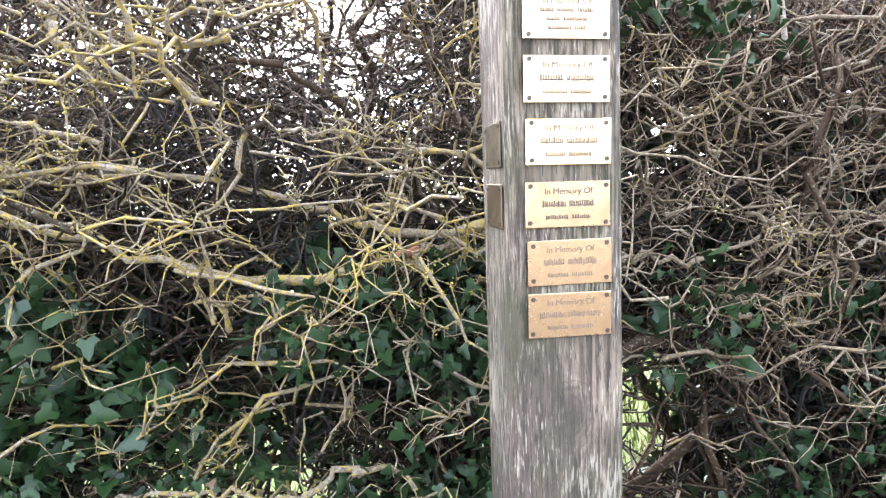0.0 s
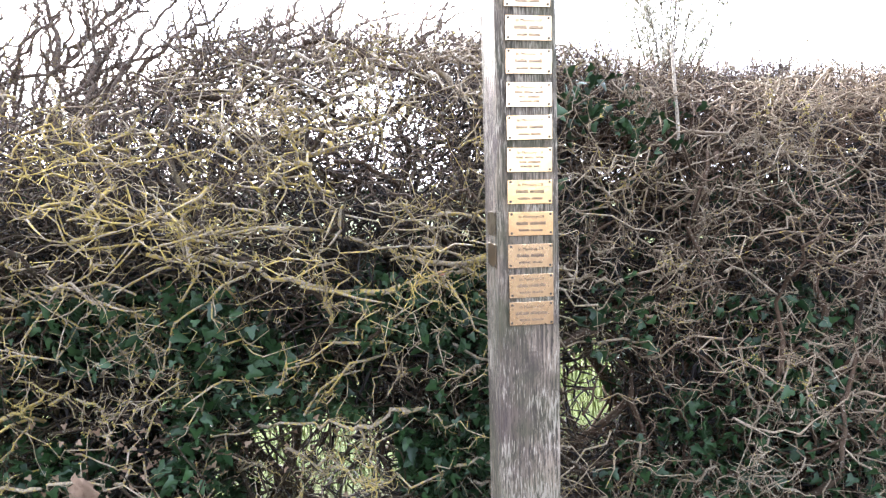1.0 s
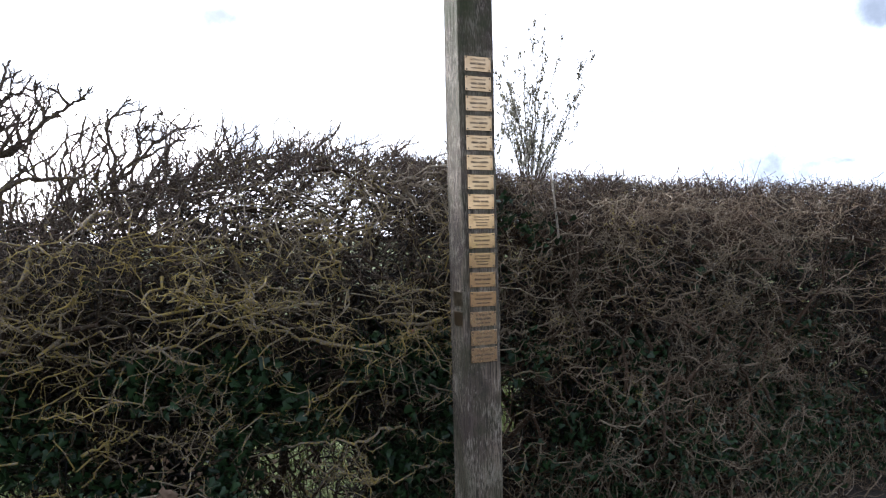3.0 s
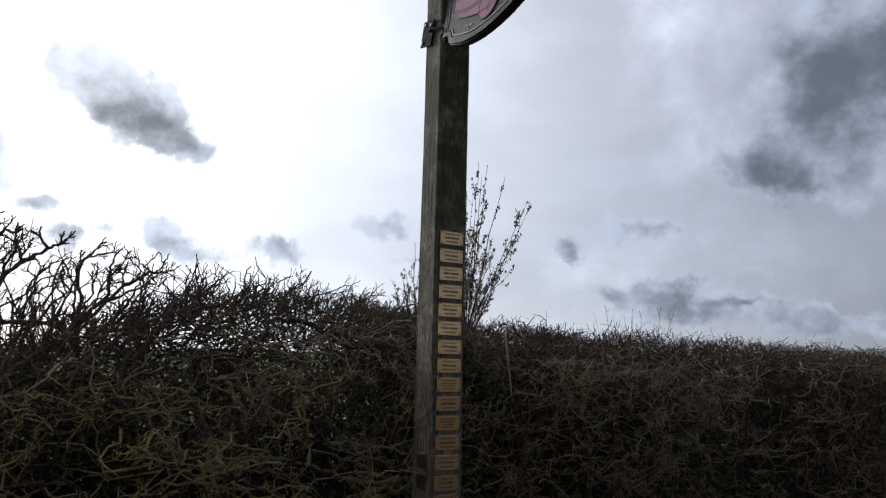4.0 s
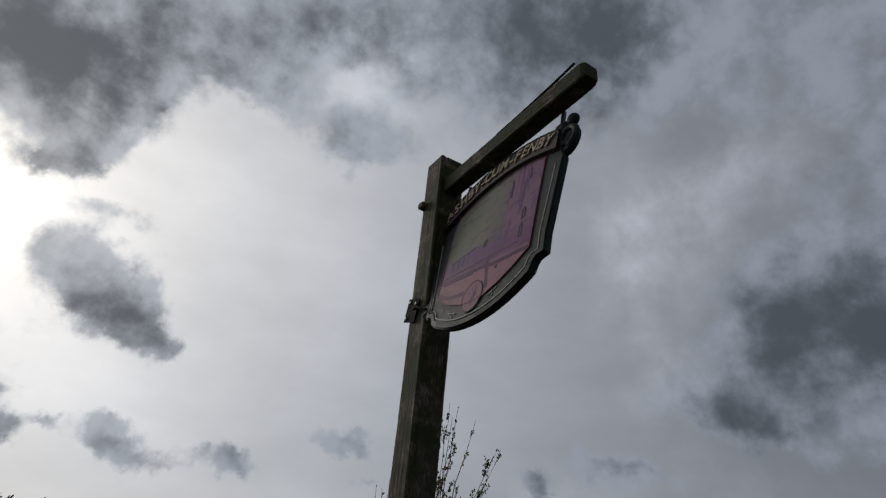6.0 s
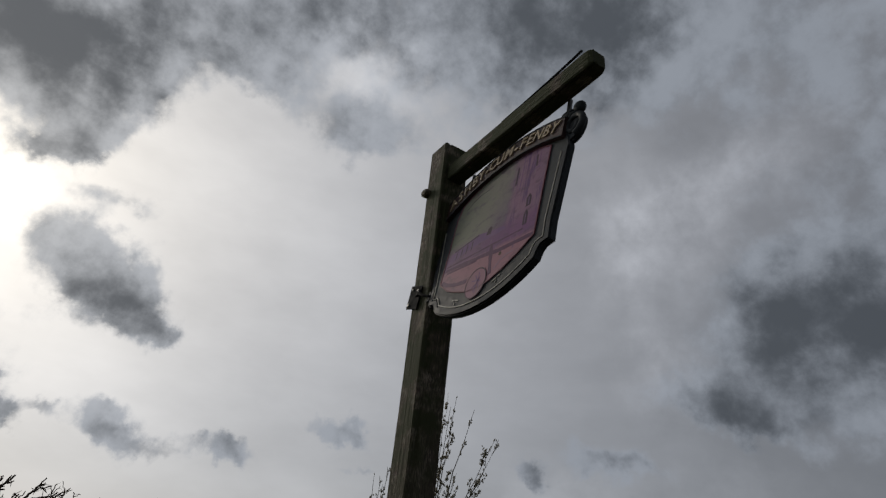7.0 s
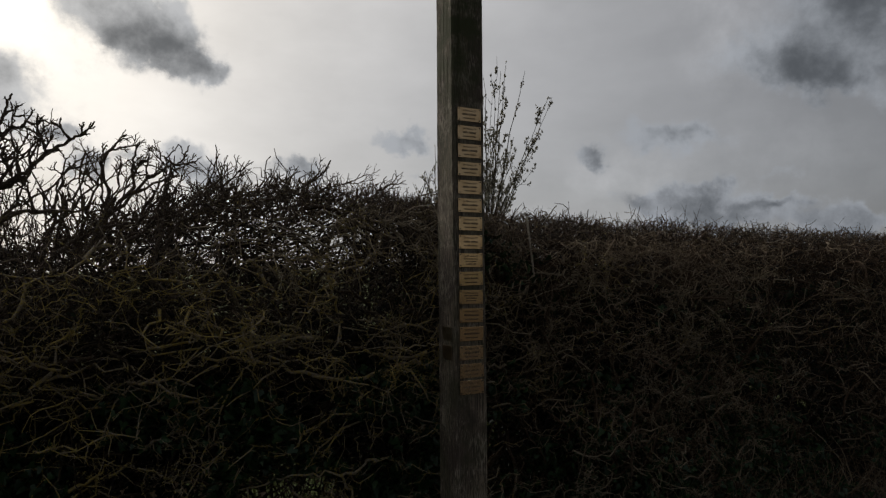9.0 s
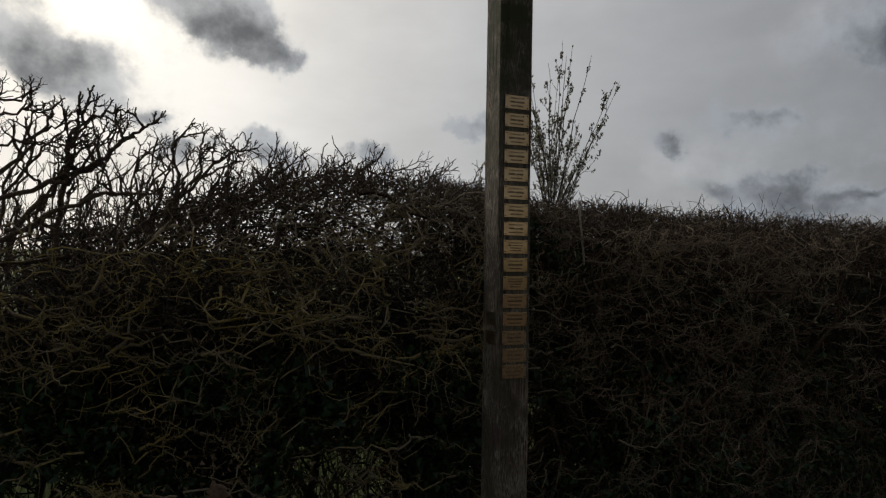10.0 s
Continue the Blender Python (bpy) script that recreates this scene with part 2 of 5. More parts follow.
M_SCREW = plain("dull_screw", (0.09, 0.075, 0.06), 0.5, 0.7)
M_INK = plain("engraving", (0.085, 0.062, 0.045), 0.85)
M_INK_PALE = plain("worn_engraving", (0.20, 0.14, 0.09), 0.6, 0.4)
M_IRON = plain("black_iron", (0.008, 0.008, 0.009), 0.85, 0.0)
M_IRON.node_tree.nodes["Principled BSDF"].inputs["Specular IOR Level"].default_value = 0.15
M_GALV = plain("dull_steel", (0.14, 0.14, 0.135), 0.5, 0.6)
M_FRAME = plain("slate_paint", (0.034, 0.039, 0.042), 0.65, 0.0, 0.35, 25)
M_FRAME.node_tree.nodes["Principled BSDF"].inputs["Specular IOR Level"].default_value = 0.25
M_LINE = plain("faded_gold_line", (0.40, 0.385, 0.33), 0.6)
M_RIBBON = plain("dark_red_ribbon", (0.045, 0.017, 0.014), 0.6, 0.0, 0.4)
M_GOLD = plain("faded_gilt", (0.42, 0.33, 0.22), 0.5, 0.1)
M_FELT = plain("roofing_strip", (0.03, 0.03, 0.032), 0.7)


def faded(name, a, b):
    k = Mat(name, 0.6)
    c = k.mix(k.ramp(k.noise(6, 5, None, 0.6), 0.32, 0.68), a, b)
    c = k.mix(k.ramp(k.noise(60, 4, (1, 0.3, 1), 0.65, 4.0), 0.55, 0.75, 0, 0.3), c, (0.34, 0.25, 0.28))
    k.bump(k.noise(150, 3), 0.0004, 0.4)
    k.p.inputs["Specular IOR Level"].default_value = 0.12
    return k.done(c)


M_P_STONE = faded("faded_paint_stone", (0.352, 0.200, 0.283), (0.400, 0.248, 0.310))
M_P_ROOF = faded("faded_paint_roof", (0.185, 0.095, 0.225), (0.245, 0.135, 0.262))
M_P_FIELD = faded("faded_paint_field", (0.370, 0.170, 0.240), (0.320, 0.165, 0.215))
M_P_DARK = faded("faded_paint_dark", (0.06, 0.033, 0.058), (0.08, 0.043, 0.062))
M_P_PLUM = faded("faded_paint_plum", (0.105, 0.038, 0.100), (0.150, 0.060, 0.125))
M_P_RED = faded("faded_paint_red", (0.193, 0.069, 0.097), (0.214, 0.094, 0.113))


def bark(name, base, pale, lichen, amount, west, olive=(0.05, 0.045, 0.025)):
    k = Mat(name, 0.92)
    r = k.island()
    c = k.mix(r, base, pale)
    c = k.mix(k.ramp(k.noise(170, 4, None, 0.7), 0.44, 0.62, 0, 0.75), c, tuple(v * 0.42 for v in base))
    c = k.mix(k.ramp(k.noise(95, 4, None, 0.65, 9.0), 0.56, 0.66, 0, 0.6), c, (0.37, 0.36, 0.295))
    if west:
        film = k.math("MULTIPLY", k.ramp(k.noise(26, 5, None, 0.65, 14.0), 0.40, 0.6), k.math("MULTIPLY", k.ramp(k.axis(0), -0.4, 1.2, 0.55, 0.32), k.ramp(k.axis(2), 1.4, 1.75, 1.0, 0.3)))
        c = k.mix(film, c, olive)
        c = k.mix(k.math("MULTIPLY", k.ramp(k.noise(3.0, 3, None, 0.5, 20.0), 0.3, 0.6), k.ramp(k.axis(0), 0.0, 0.9, 0.06, 0.35)), c, (0.180, 0.112, 0.070))
    grow = k.noise(75, 4, None, 0.65, 3.0)
    zone = k.noise(2.6, 3, None, 0.5, 6.0)
    f = k.math("ADD", k.math("MULTIPLY", grow, 1.1), k.math("MULTIPLY", zone, 0.45))
    if west:
        f = k.math("ADD", f, k.math("ADD", k.ramp(k.axis(0), -1.3, 1.4, 0.07, -0.09), k.math("ADD", k.ramp(k.axis(2), 1.4, 1.75, 0.0, -0.12), k.ramp(k.axis(2), 0.75, 1.2, -0.035, 0.0))))
    c = k.mix(k.ramp(f, 0.85 - amount, 0.92 - amount, 0, 0.9), c, lichen)
    k.bump(k.noise(300, 4, None, 0.75), 0.003, 0.9)
    k.p.inputs["Specular IOR Level"].default_value = 0.2
    return k.done(c)


def leafy(name, a, b, rough, use_object=False, vein=True):
    k = Mat(name, rough)
    r = k.each() if use_object else k.island()
    c = k.mix(r, a, b)
    c = k.mix(k.ramp(k.noise(70, 4), 0.45, 0.7, 0, 0.5), c, tuple(v * 0.55 for v in a))
    k.bump(k.noise(120, 3), 0.0015, 0.5)
    k.p.inputs["Specular IOR Level"].default_value = 0.4
    return k.done(c)


# inner wood: the shade of the hedge's depth is put into this bark colour
M_STEM = bark("inner_wood_shade", (0.030, 0.018, 0.011), (0.062, 0.037, 0.023), (0.09, 0.07, 0.035), -0.03, True)
# near-black twig colour that stands in for the unlit depth of the hedge
M_HEART = plain("heart_shade_twig", (0.016, 0.012, 0.010), 0.9)
M_BRANCH = bark("hawthorn_branch", (0.135, 0.098, 0.062), (0.475, 0.40, 0.295), (0.375, 0.275, 0.070), 0.05, True, (0.235, 0.188, 0.112))
M_TWIG = bark("hawthorn_twig", (0.125, 0.086, 0.055), (0.425, 0.34, 0.235), (0.32, 0.252, 0.085), 0.035, True, (0.20, 0.16, 0.090))
M_FAR_TWIG = bark("far_twig", (0.06, 0.045, 0.036), (0.11, 0.085, 0.065), (0.15, 0.13, 0.06), -0.05, False)
M_YOUNG = bark("young_brown_twig", (0.062, 0.045, 0.035), (0.165, 0.122, 0.090), (0.20, 0.16, 0.06), -0.02, False)
M_CANE = bark("pale_cane", (0.36, 0.31, 0.24), (0.42, 0.36, 0.28), (0.3, 0.28, 0.12), -0.1, False)
M_LICHEN = leafy("mustard_lichen", (0.23, 0.185, 0.045), (0.38, 0.30, 0.085), 0.95)
M_SPLIT = plain("split_red_wood", (0.30, 0.13, 0.07), 0.8, 0, 0.35, 60)
M_IVY = leafy("ivy_green", (0.008, 0.025, 0.008), (0.028, 0.066, 0.018), 0.42)
M_IVY_LEAF = leafy("ivy_green_single", (0.009, 0.027, 0.009), (0.030, 0.070, 0.020), 0.42, True)
M_BUD = leafy("grey_green_bud", (0.30, 0.275, 0.21), (0.46, 0.42, 0.34), 0.7)
M_DEAD = leafy("withered_leaf", (0.17, 0.105, 0.06), (0.28, 0.20, 0.13), 0.75)
M_DEAD_LEAF = leafy("withered_leaf_single", (0.30, 0.19, 0.12), (0.40, 0.28, 0.19), 0.75, True)
M_BLADE = leafy("grass_blade", (0.085, 0.115, 0.020), (0.155, 0.175, 0.040), 0.6)


def turf():
    k = Mat("rough_grass", 0.95)
    c = k.mix(k.ramp(k.noise(1.1, 5), 0.35, 0.65), (0.075, 0.098, 0.020), (0.115, 0.135, 0.032))
    c = k.mix(k.ramp(k.noise(24, 5, None, 0.7), 0.4, 0.7, 0, 0.7), c, (0.055, 0.10, 0.02))
    y = k.axis(1)
    bed = k.math("MULTIPLY", k.ramp(y, -0.6, -0.4), k.ramp(y, 1.35, 1.0))
    c = k.mix(k.math("MULTIPLY", bed, k.ramp(k.noise(5, 4), 0.1, 0.3)), c, (0.045, 0.033, 0.024))
    k.bump(k.noise(60, 5, None, 0.7), 0.03, 0.8)
    return k.done(c)


M_TURF = turf()


# ---- mesh tools ----
def tubes(P, R, sides=4):
    """Vertices and quads of N tapered tubes. P: N x K x 3 points, R: N x K radii."""
    P, R = np.asarray(P, float), np.asarray(R, float)
    n, k, _ = P.shape
    t = np.gradient(P, axis=1)
    t /= np.linalg.norm(t, axis=2, keepdims=True) + 1e-9
    ref = np.where(np.abs(t[:, :1, 2:3]) > 0.8, np.array([1.0, 0, 0]), np.array([0, 0, 1.0]))
    ref = np.repeat(ref, k, axis=1)
    a = np.cross(t, ref)
    a /= np.linalg.norm(a, axis=2, keepdims=True) + 1e-9
    b = np.cross(t, a)
    ang = np.arange(sides) * 2 * np.pi / sides
    V = P[:, :, None, :] + R[:, :, None, None] * (a[:, :, None, :] * np.cos(ang)[:, None] + b[:, :, None, :] * np.sin(ang)[:, None])
    idx = np.arange(n * k * sides).reshape(n, k, sides)
    nxt = np.roll(idx, -1, axis=2)
    Q = np.stack([idx[:, :-1], nxt[:, :-1], nxt[:, 1:], idx[:, 1:]], axis=-1).reshape(-1, 4)
    return V.reshape(-1, 3), Q


def join(*pairs):
    vs, qs, base = [], [], 0
    for V, Q in pairs:
        vs.append(V)
        qs.append(Q + base)
        base += len(V)
    return np.concatenate(vs), np.concatenate(qs)


def array_mesh(name, V, Q, mat, smooth=True):
    me = bpy.data.meshes.new(name)
    me.vertices.add(len(V))
    me.vertices.foreach_set("co", np.ascontiguousarray(V, dtype=np.float32).ravel())
    k = Q.shape[1]
    me.loops.add(Q.size)
    me.loops.foreach_set("vertex_index", np.ascontiguousarray(Q, dtype=np.int32).ravel())
    me.polygons.add(len(Q))
    me.polygons.foreach_set("loop_start", np.arange(0, Q.size, k, dtype=np.int32))
    me.polygons.foreach_set("use_smooth", np.full(len(Q), smooth))
    me.update(calc_edges=True)
    me.materials.append(mat)
    return me


def wander(rng, start, direction, length, k, bend, lift=0.0, kink=0.16):
    """N crooked paths of k points from start along direction."""
    n = len(start)
    d = direction / (np.linalg.norm(direction, axis=1, keepdims=True) + 1e-9)
    P = np.empty((n, k, 3))
    P[:, 0] = start
    step = (length / (k - 1))[:, None]
    for i in range(1, k):
        d = d + rng.normal(0, bend, (n, 3))
        d[:, 2] += lift
        d /= np.linalg.norm(d, axis=1, keepdims=True)
        P[:, i] = P[:, i - 1] + d * step * rng.uniform(0.6, 1.4, (n, 1))
    P[:, 1:] += rng.normal(0, kink, (n, k - 1, 3)) * step[:, None]
    return P


def taper(rng, n, k, r0, r1, spread=0.25):
    base = np.linspace(1, 0, k)[None] * (r0 - r1) + r1
    knob = 1 + np.abs(rng.normal(0, 0.26, (n, k))) - 0.12
    return base * knob * np.clip(rng.normal(1, spread, (n, 1)), 0.5, 1.9)


def box_bm(x0, x1, y0, y1, z0, z1, bevel=0.0, seg=2):
    bm = bmesh.new()
    bmesh.ops.create_cube(bm, size=1, matrix=Matrix.Translation(((x0 + x1) / 2, (y0 + y1) / 2, (z0 + z1) / 2)) @ Matrix.Diagonal((x1 - x0, y1 - y0, z1 - z0, 1)))
    if bevel:
        bmesh.ops.bevel(bm, geom=bm.edges[:], offset=bevel, segments=seg, affect="EDGES")
    return bm


def slab(points, z0, z1, bevel=0.0):
    """A flat outline extruded from z0 to z1."""
    bm = bmesh.new()
    face = bm.faces.new([bm.verts.new((x, y, z0)) for x, y in points])
    face.normal_update()
    if face.normal.z > 0:
        face.normal_flip()
    res = bmesh.ops.extrude_face_region(bm, geom=[face])
    moved = [v for v in res["geom"] if isinstance(v, bmesh.types.BMVert)]
    bmesh.ops.translate(bm, vec=(0, 0, z1 - z0), verts=moved)
    if bevel:
        rim = [e for e in bm.edges if all(abs(v.co.z - z1) < 1e-6 for v in e.verts)]
        bmesh.ops.bevel(bm, geom=rim, offset=bevel, segments=2, affect="EDGES")
    bmesh.ops.recalc_face_normals(bm, faces=bm.faces[:])
    return bm


def rod_bm(points, r, sides=10):
    V, Q = tubes(np.array([points]), np.full((1, len(points)), r), sides)
    bm = bmesh.new()
    vs = [bm.verts.new(v) for v in V]
    for q in Q:
        bm.faces.new([vs[i] for i in q])
    bm.faces.new(vs[:sides][::-1])
    bm.faces.new(vs[-sides:])
    bmesh.ops.recalc_face_normals(bm, faces=bm.faces[:])
    return bm


def disc_bm(x, y, r, z0, z1, sides=14):
    return slab([(x + r * math.cos(a * 2 * math.pi / sides), y + r * math.sin(a * 2 * math.pi / sides)) for a in range(sides)], z0, z1, min(r * 0.25, (z1 - z0) * 0.4))


def link(name, me, parent=None, label="", smooth=False):
    ob = new(name, me)
    ob.parent = parent
    return tagged(ob, label)


def part(name, bm, material, parent=None, label="", smooth=False):
    me = bpy.data.meshes.new(name)
    for f in bm.faces:
        f.smooth = smooth
    bm.to_mesh(me)
    bm.free()
    me.materials.append(material)
    return link(name, me, parent, label)


def lettering(text, size, depth, material, shear=0.0, bold=0.0):
    cu = bpy.data.curves.new("lettering", "FONT")
    cu.body, cu.size, cu.extrude, cu.align_x, cu.align_y, cu.shear, cu.offset = text, size, depth, "CENTER", "CENTER", shear, bold
    cu.resolution_u = 3
    tmp = new("lettering", cu)
    me = bpy.data.meshes.new_from_object(tmp.evaluated_get(bpy.context.evaluated_depsgraph_get()))
    bpy.data.objects.remove(tmp)
    me.materials.clear()
    me.materials.append(material)
    return me


def leaves(C, size, tilt, roll, yaw, LV, LT):
    n = len(C)
    ct, st_ = np.cos(tilt), np.sin(tilt)
    V = np.repeat((LV[None] * size[:, None, None]), n, axis=0) if len(LV.shape) == 3 else LV[None] * size[:, None, None]
    x, y, z = V[..., 0], V[..., 1], V[..., 2]
    cr, sr = np.cos(roll)[:, None], np.sin(roll)[:, None]
    x, z = x * cr - z * sr, x * sr + z * cr
    y, z = y * ct[:, None] - z * st_[:, None], y * st_[:, None] + z * ct[:, None]
    cy, sy = np.cos(yaw)[:, None], np.sin(yaw)[:, None]
    x, y = x * cy - y * sy, x * sy + y * cy
    out = np.stack([x, y, z], -1) + C[:, None, :]
    T = LT[None] + (np.arange(n) * len(LV))[:, None, None]
    return out.reshape(-1, 3), T.reshape(-1, 3)


# ---- ground ----
g = bmesh.new()
bmesh.ops.create_grid(g, x_segments=60, y_segments=60, size=1500)
tagged(part("ground", g, M_TURF), "rough green grass verge and field", "ground", kind="structure")



def tarmac():
    k = Mat("worn_tarmac", 0.9)
    c = k.mix(k.ramp(k.noise(1.3, 5), 0.35, 0.65), (0.044, 0.037, 0.031), (0.066, 0.057, 0.049))
    c = k.mix(k.ramp(k.noise(160, 3, None, 0.7), 0.5, 0.7, 0, 0.6), c, (0.105, 0.093, 0.08))
    k.bump(k.noise(220, 4, None, 0.7), 0.006, 0.8)
    return k.done(c)


g = box_bm(-400, 400, -60.0, -0.35, -0.3, 0.03, 0.01)
tagged(part("pavement", g, tarmac()), "worn grey-brown tarmac beside the hedge", "pavement", kind="structure")

# ---- sign post ----
POST_TOP, HALF = 4.03, 0.075
sign_post = tagged(new("sign_post"), "tall weathered grey oak village sign post with brass memorial plaques", "sign post")


def timber(length, half, chamfer, rows, seed, rough=0.0016):
    """A hewn square timber along z with soft chamfers and ridged grain; its section is 2 x half, centred."""
    prof = []
    n = 18
    for side in range(4):
        for i in range(n):
            s = -half + chamfer + (2 * half - 2 * chamfer) * i / (n - 1)
            a = side * math.pi / 2
            x, y = s, -half
            prof.append((x * math.cos(a) - y * math.sin(a), x * math.sin(a) + y * math.cos(a)))
    V, k = [], len(prof)
    for r in range(rows + 1):
        z = length * r / rows
        for i, (x, y) in enumerate(prof):
            edge = 1.6 if i % n in (0, n - 1) else 1.0
            d = noise.noise(Vector((i * 0.9 + seed, z * 1.3, seed))) * rough * edge + noise.noise(Vector((i * 2.3, z * 7 + seed, 4))) * rough * 0.6
            d -= (0.004 if i in (2, 3) else 0.0) + 0.006 * max(0, noise.noise(Vector((i * 0.55 + seed * 3, z * 0.8, 9))) - 0.42)
            m = 1 + d / half
            V.append((x * m, y * m, z))
    Q = [(r * k + i, r * k + (i + 1) % k, (r + 1) * k + (i + 1) % k, (r + 1) * k + i) for r in range(rows) for i in range(k)]
    bm = bmesh.new()
    vs = [bm.verts.new(v) for v in V]
    for q in Q:
        bm.faces.new([vs[i] for i in q])
    bm.faces.new(vs[:k][::-1])
    bm.faces.new(vs[-k:])
    return bm


bm = timber(POST_TOP + 0.3, HALF, 0.007, 170, 1.0)
bmesh.ops.translate(bm, vec=(0, HALF, -0.3), verts=bm.verts[:])
part("shaft", bm, M_OAK, sign_post)

ARM_LO, ARM_HI = 3.795, 3.882
bm = timber(1.04, 0.0445, 0.006, 50, 5.0)
for v in bm.verts:
    t_end = max(0.0, (v.co.z - 1.015) / 0.025)
    v.co.x *= 1 - 0.22 * t_end
    v.co.y *= 1 - 0.22 * t_end
bmesh.ops.transform(bm, matrix=Matrix.Translation((0, 0, (ARM_LO + ARM_HI) / 2)) @ Matrix.Rotation(radians(90), 4, "X"), verts=bm.verts[:])
part("arm", bm, M_OAK_ARM, sign_post, "dark mossy oak arm")
bm = box_bm(-0.04, 0.04, 0.148, 0.187, 3.74, 3.83, 0.006)
for v in bm.verts:
    if v.co.y > 0.17 and v.co.z > 3.8:
        v.co.z -= 0.045
part("tenon", bm, M_OAK_ARM, sign_post)
bm = bmesh.new()
strip = [(-0.45, 0.0), (-0.60, 0.003), (-0.72, 0.008), (-0.83, 0.014), (-0.92, 0.021), (-0.985, 0.028)]
rows_ = [[bm.verts.new((x, y, ARM_HI + 0.002 + dz + h)) for x in (-0.043, -0.030)] for y, dz in strip for h in (0.0,)]
for a, b in zip(rows_, rows_[1:]):
    bm.faces.new((a[0], a[1], b[1], b[0]))
bmesh.ops.solidify(bm, geom=bm.faces[:], thickness=0.003)
part("capping_strip", bm, M_FELT, sign_post, "thin black capping strip lifting at its end")

# iron bracket on the side of the post and its stay
bracket = part("bracket", box_bm(-0.006, 0.0, -0.055, 0.055, -0.06, 0.06, 0.002), M_IRON, sign_post, "black iron stay bracket")
bracket.matrix_basis = pose(-0.079, 0.118, 3.128, 17, 0, 0)
part("peg", slab([(0.030 * math.cos(a), 0.024 * math.sin(a)) for a in np.arange(7) * math.tau / 7], 0, 0.030, 0.006), M_OAK_ARM, sign_post, "dark oak peg end").matrix_basis = pose(-0.074, 0.135, 3.752, 90, 0, -90)
for dy, dz in ((0.035, -0.04), (0.03, 0.04), (-0.03, 0.035)):
    b = part("bolt", slab([(0.008 * math.cos(a), 0.008 * math.sin(a)) for a in np.arange(6) * math.pi / 3], 0, 0.005, 0.001), M_GALV, bracket)
    b.matrix_basis = pose(-0.006, dy, dz, 0, -90, 0)
part("stay", rod_bm([(-0.085, 0.10, 3.13), (-0.095, 0.06, 3.125), (-0.092, 0.01, 3.10), (-0.085, -0.03, 3.085)], 0.006), M_IRON, sign_post, "black iron stay rod")

# ---- memorial plaques ----
PLATE = bpy.data.meshes.new("plaque")
bm = box_bm(-0.055, 0.055, -0.0285, 0.0285, 0, 0.002, 0.0007, 1)
bm.to_mesh(PLATE)
PLATE.materials.append(M_BRASS)
DULL_PLATE = PLATE.copy()
DULL_PLATE.materials.clear()
DULL_PLATE.materials.append(M_BRASS_DULL)
SCREW = bpy.data.meshes.new("screw")
bm = disc_bm(0, 0, 0.0030, 0, 0.0016, 10)
bm.to_mesh(SCREW)
SCREW.materials.append(M_SCREW)
TITLE = lettering("In Memory Of", 1.0, 0.015, M_INK)
bm = bmesh.new()
for i in range(3):
    bm.from_mesh(TITLE)
    bmesh.ops.translate(bm, vec=(0.014, 0, 0.002), verts=bm.verts[:])
bmesh.ops.transform(bm, matrix=Matrix.Scale(0.0108, 4), verts=bm.verts[:])
bm.to_mesh(TITLE)
TITLE_PALE = TITLE.copy()
TITLE_PALE.materials.clear()
TITLE_PALE.materials.append(M_INK_PALE)


def word_bar(x, w, y, h, rng_):
    """One unreadable word: a ragged bar."""
    low, high, t = [], [], x
    while t < x + w - 0.0008:
        step = min(rng_.uniform(0.0020, 0.0036), x + w - t)
        up, dn = y + h * rng_.uniform(0.30, 0.58), y - h * rng_.uniform(0.40, 0.55)
        high += [(t, up), (t + step * 0.60, up), (t + step * 0.62, y - h * 0.18), (t + step * 0.98, y - h * 0.18)]
        low += [(t, dn), (t + step * 0.60, dn), (t + step * 0.62, y - h * 0.32), (t + step * 0.98, y - h * 0.32)]
        t += step
    return slab(low + high[::-1], 0.0020, 0.0024)


pr = random.Random(11)
PITCH = 0.0757
for i in range(16):
    top = 1.2785 + (12 - i) * PITCH if i < 13 else (1.201, 1.128, 1.0605)[i - 13]
    plaque = link("plaque", DULL_PLATE if i > 12 else PLATE, sign_post, "tarnished brass memorial plaque with worn lettering" if i > 9 else "brass memorial plaque with dark engraved lettering")
    plaque.matrix_basis = pose(0.0035 + pr.uniform(-0.0012, 0.0012), -0.0012, top - 0.0285, 90, pr.uniform(-0.9, 0.9), 0)
    for sx in (-1, 1):
        for sy in (-1, 1):
            s = link("screw", SCREW, plaque)
            s.location = (sx * 0.0485 + pr.uniform(-0.001, 0.001), sy * 0.0225 + pr.uniform(-0.001, 0.001), 0.0019)
    worn = i > 9
    ink = M_INK_PALE if i > 13 else M_INK
    link("title", TITLE_PALE if ink is M_INK_PALE else TITLE, plaque).location = (0, 0.0165, 0.0023)
    if i in (8, 10):
        lines = [((0.018, 0.022, 0.02), 0.0055, 0.0055), ((0.018, 0.03), -0.005, 0.005), ((0.03, 0.014), -0.0155, 0.005)]
    else:
        lines = [((pr.uniform(0.026, 0.034), pr.uniform(0.032, 0.044)), 0.001, 0.0085 if not worn else 0.0080), ((pr.uniform(0.024, 0.032), pr.uniform(0.02, 0.03)), -0.0155, 0.0055)]
    for words, y, h in lines:
        x = -sum(words) / 2 - 0.002 * (len(words) - 1)
        for w in words:
            part("word", word_bar(x, w, y, h, pr), ink, plaque)
            x += w + 0.004

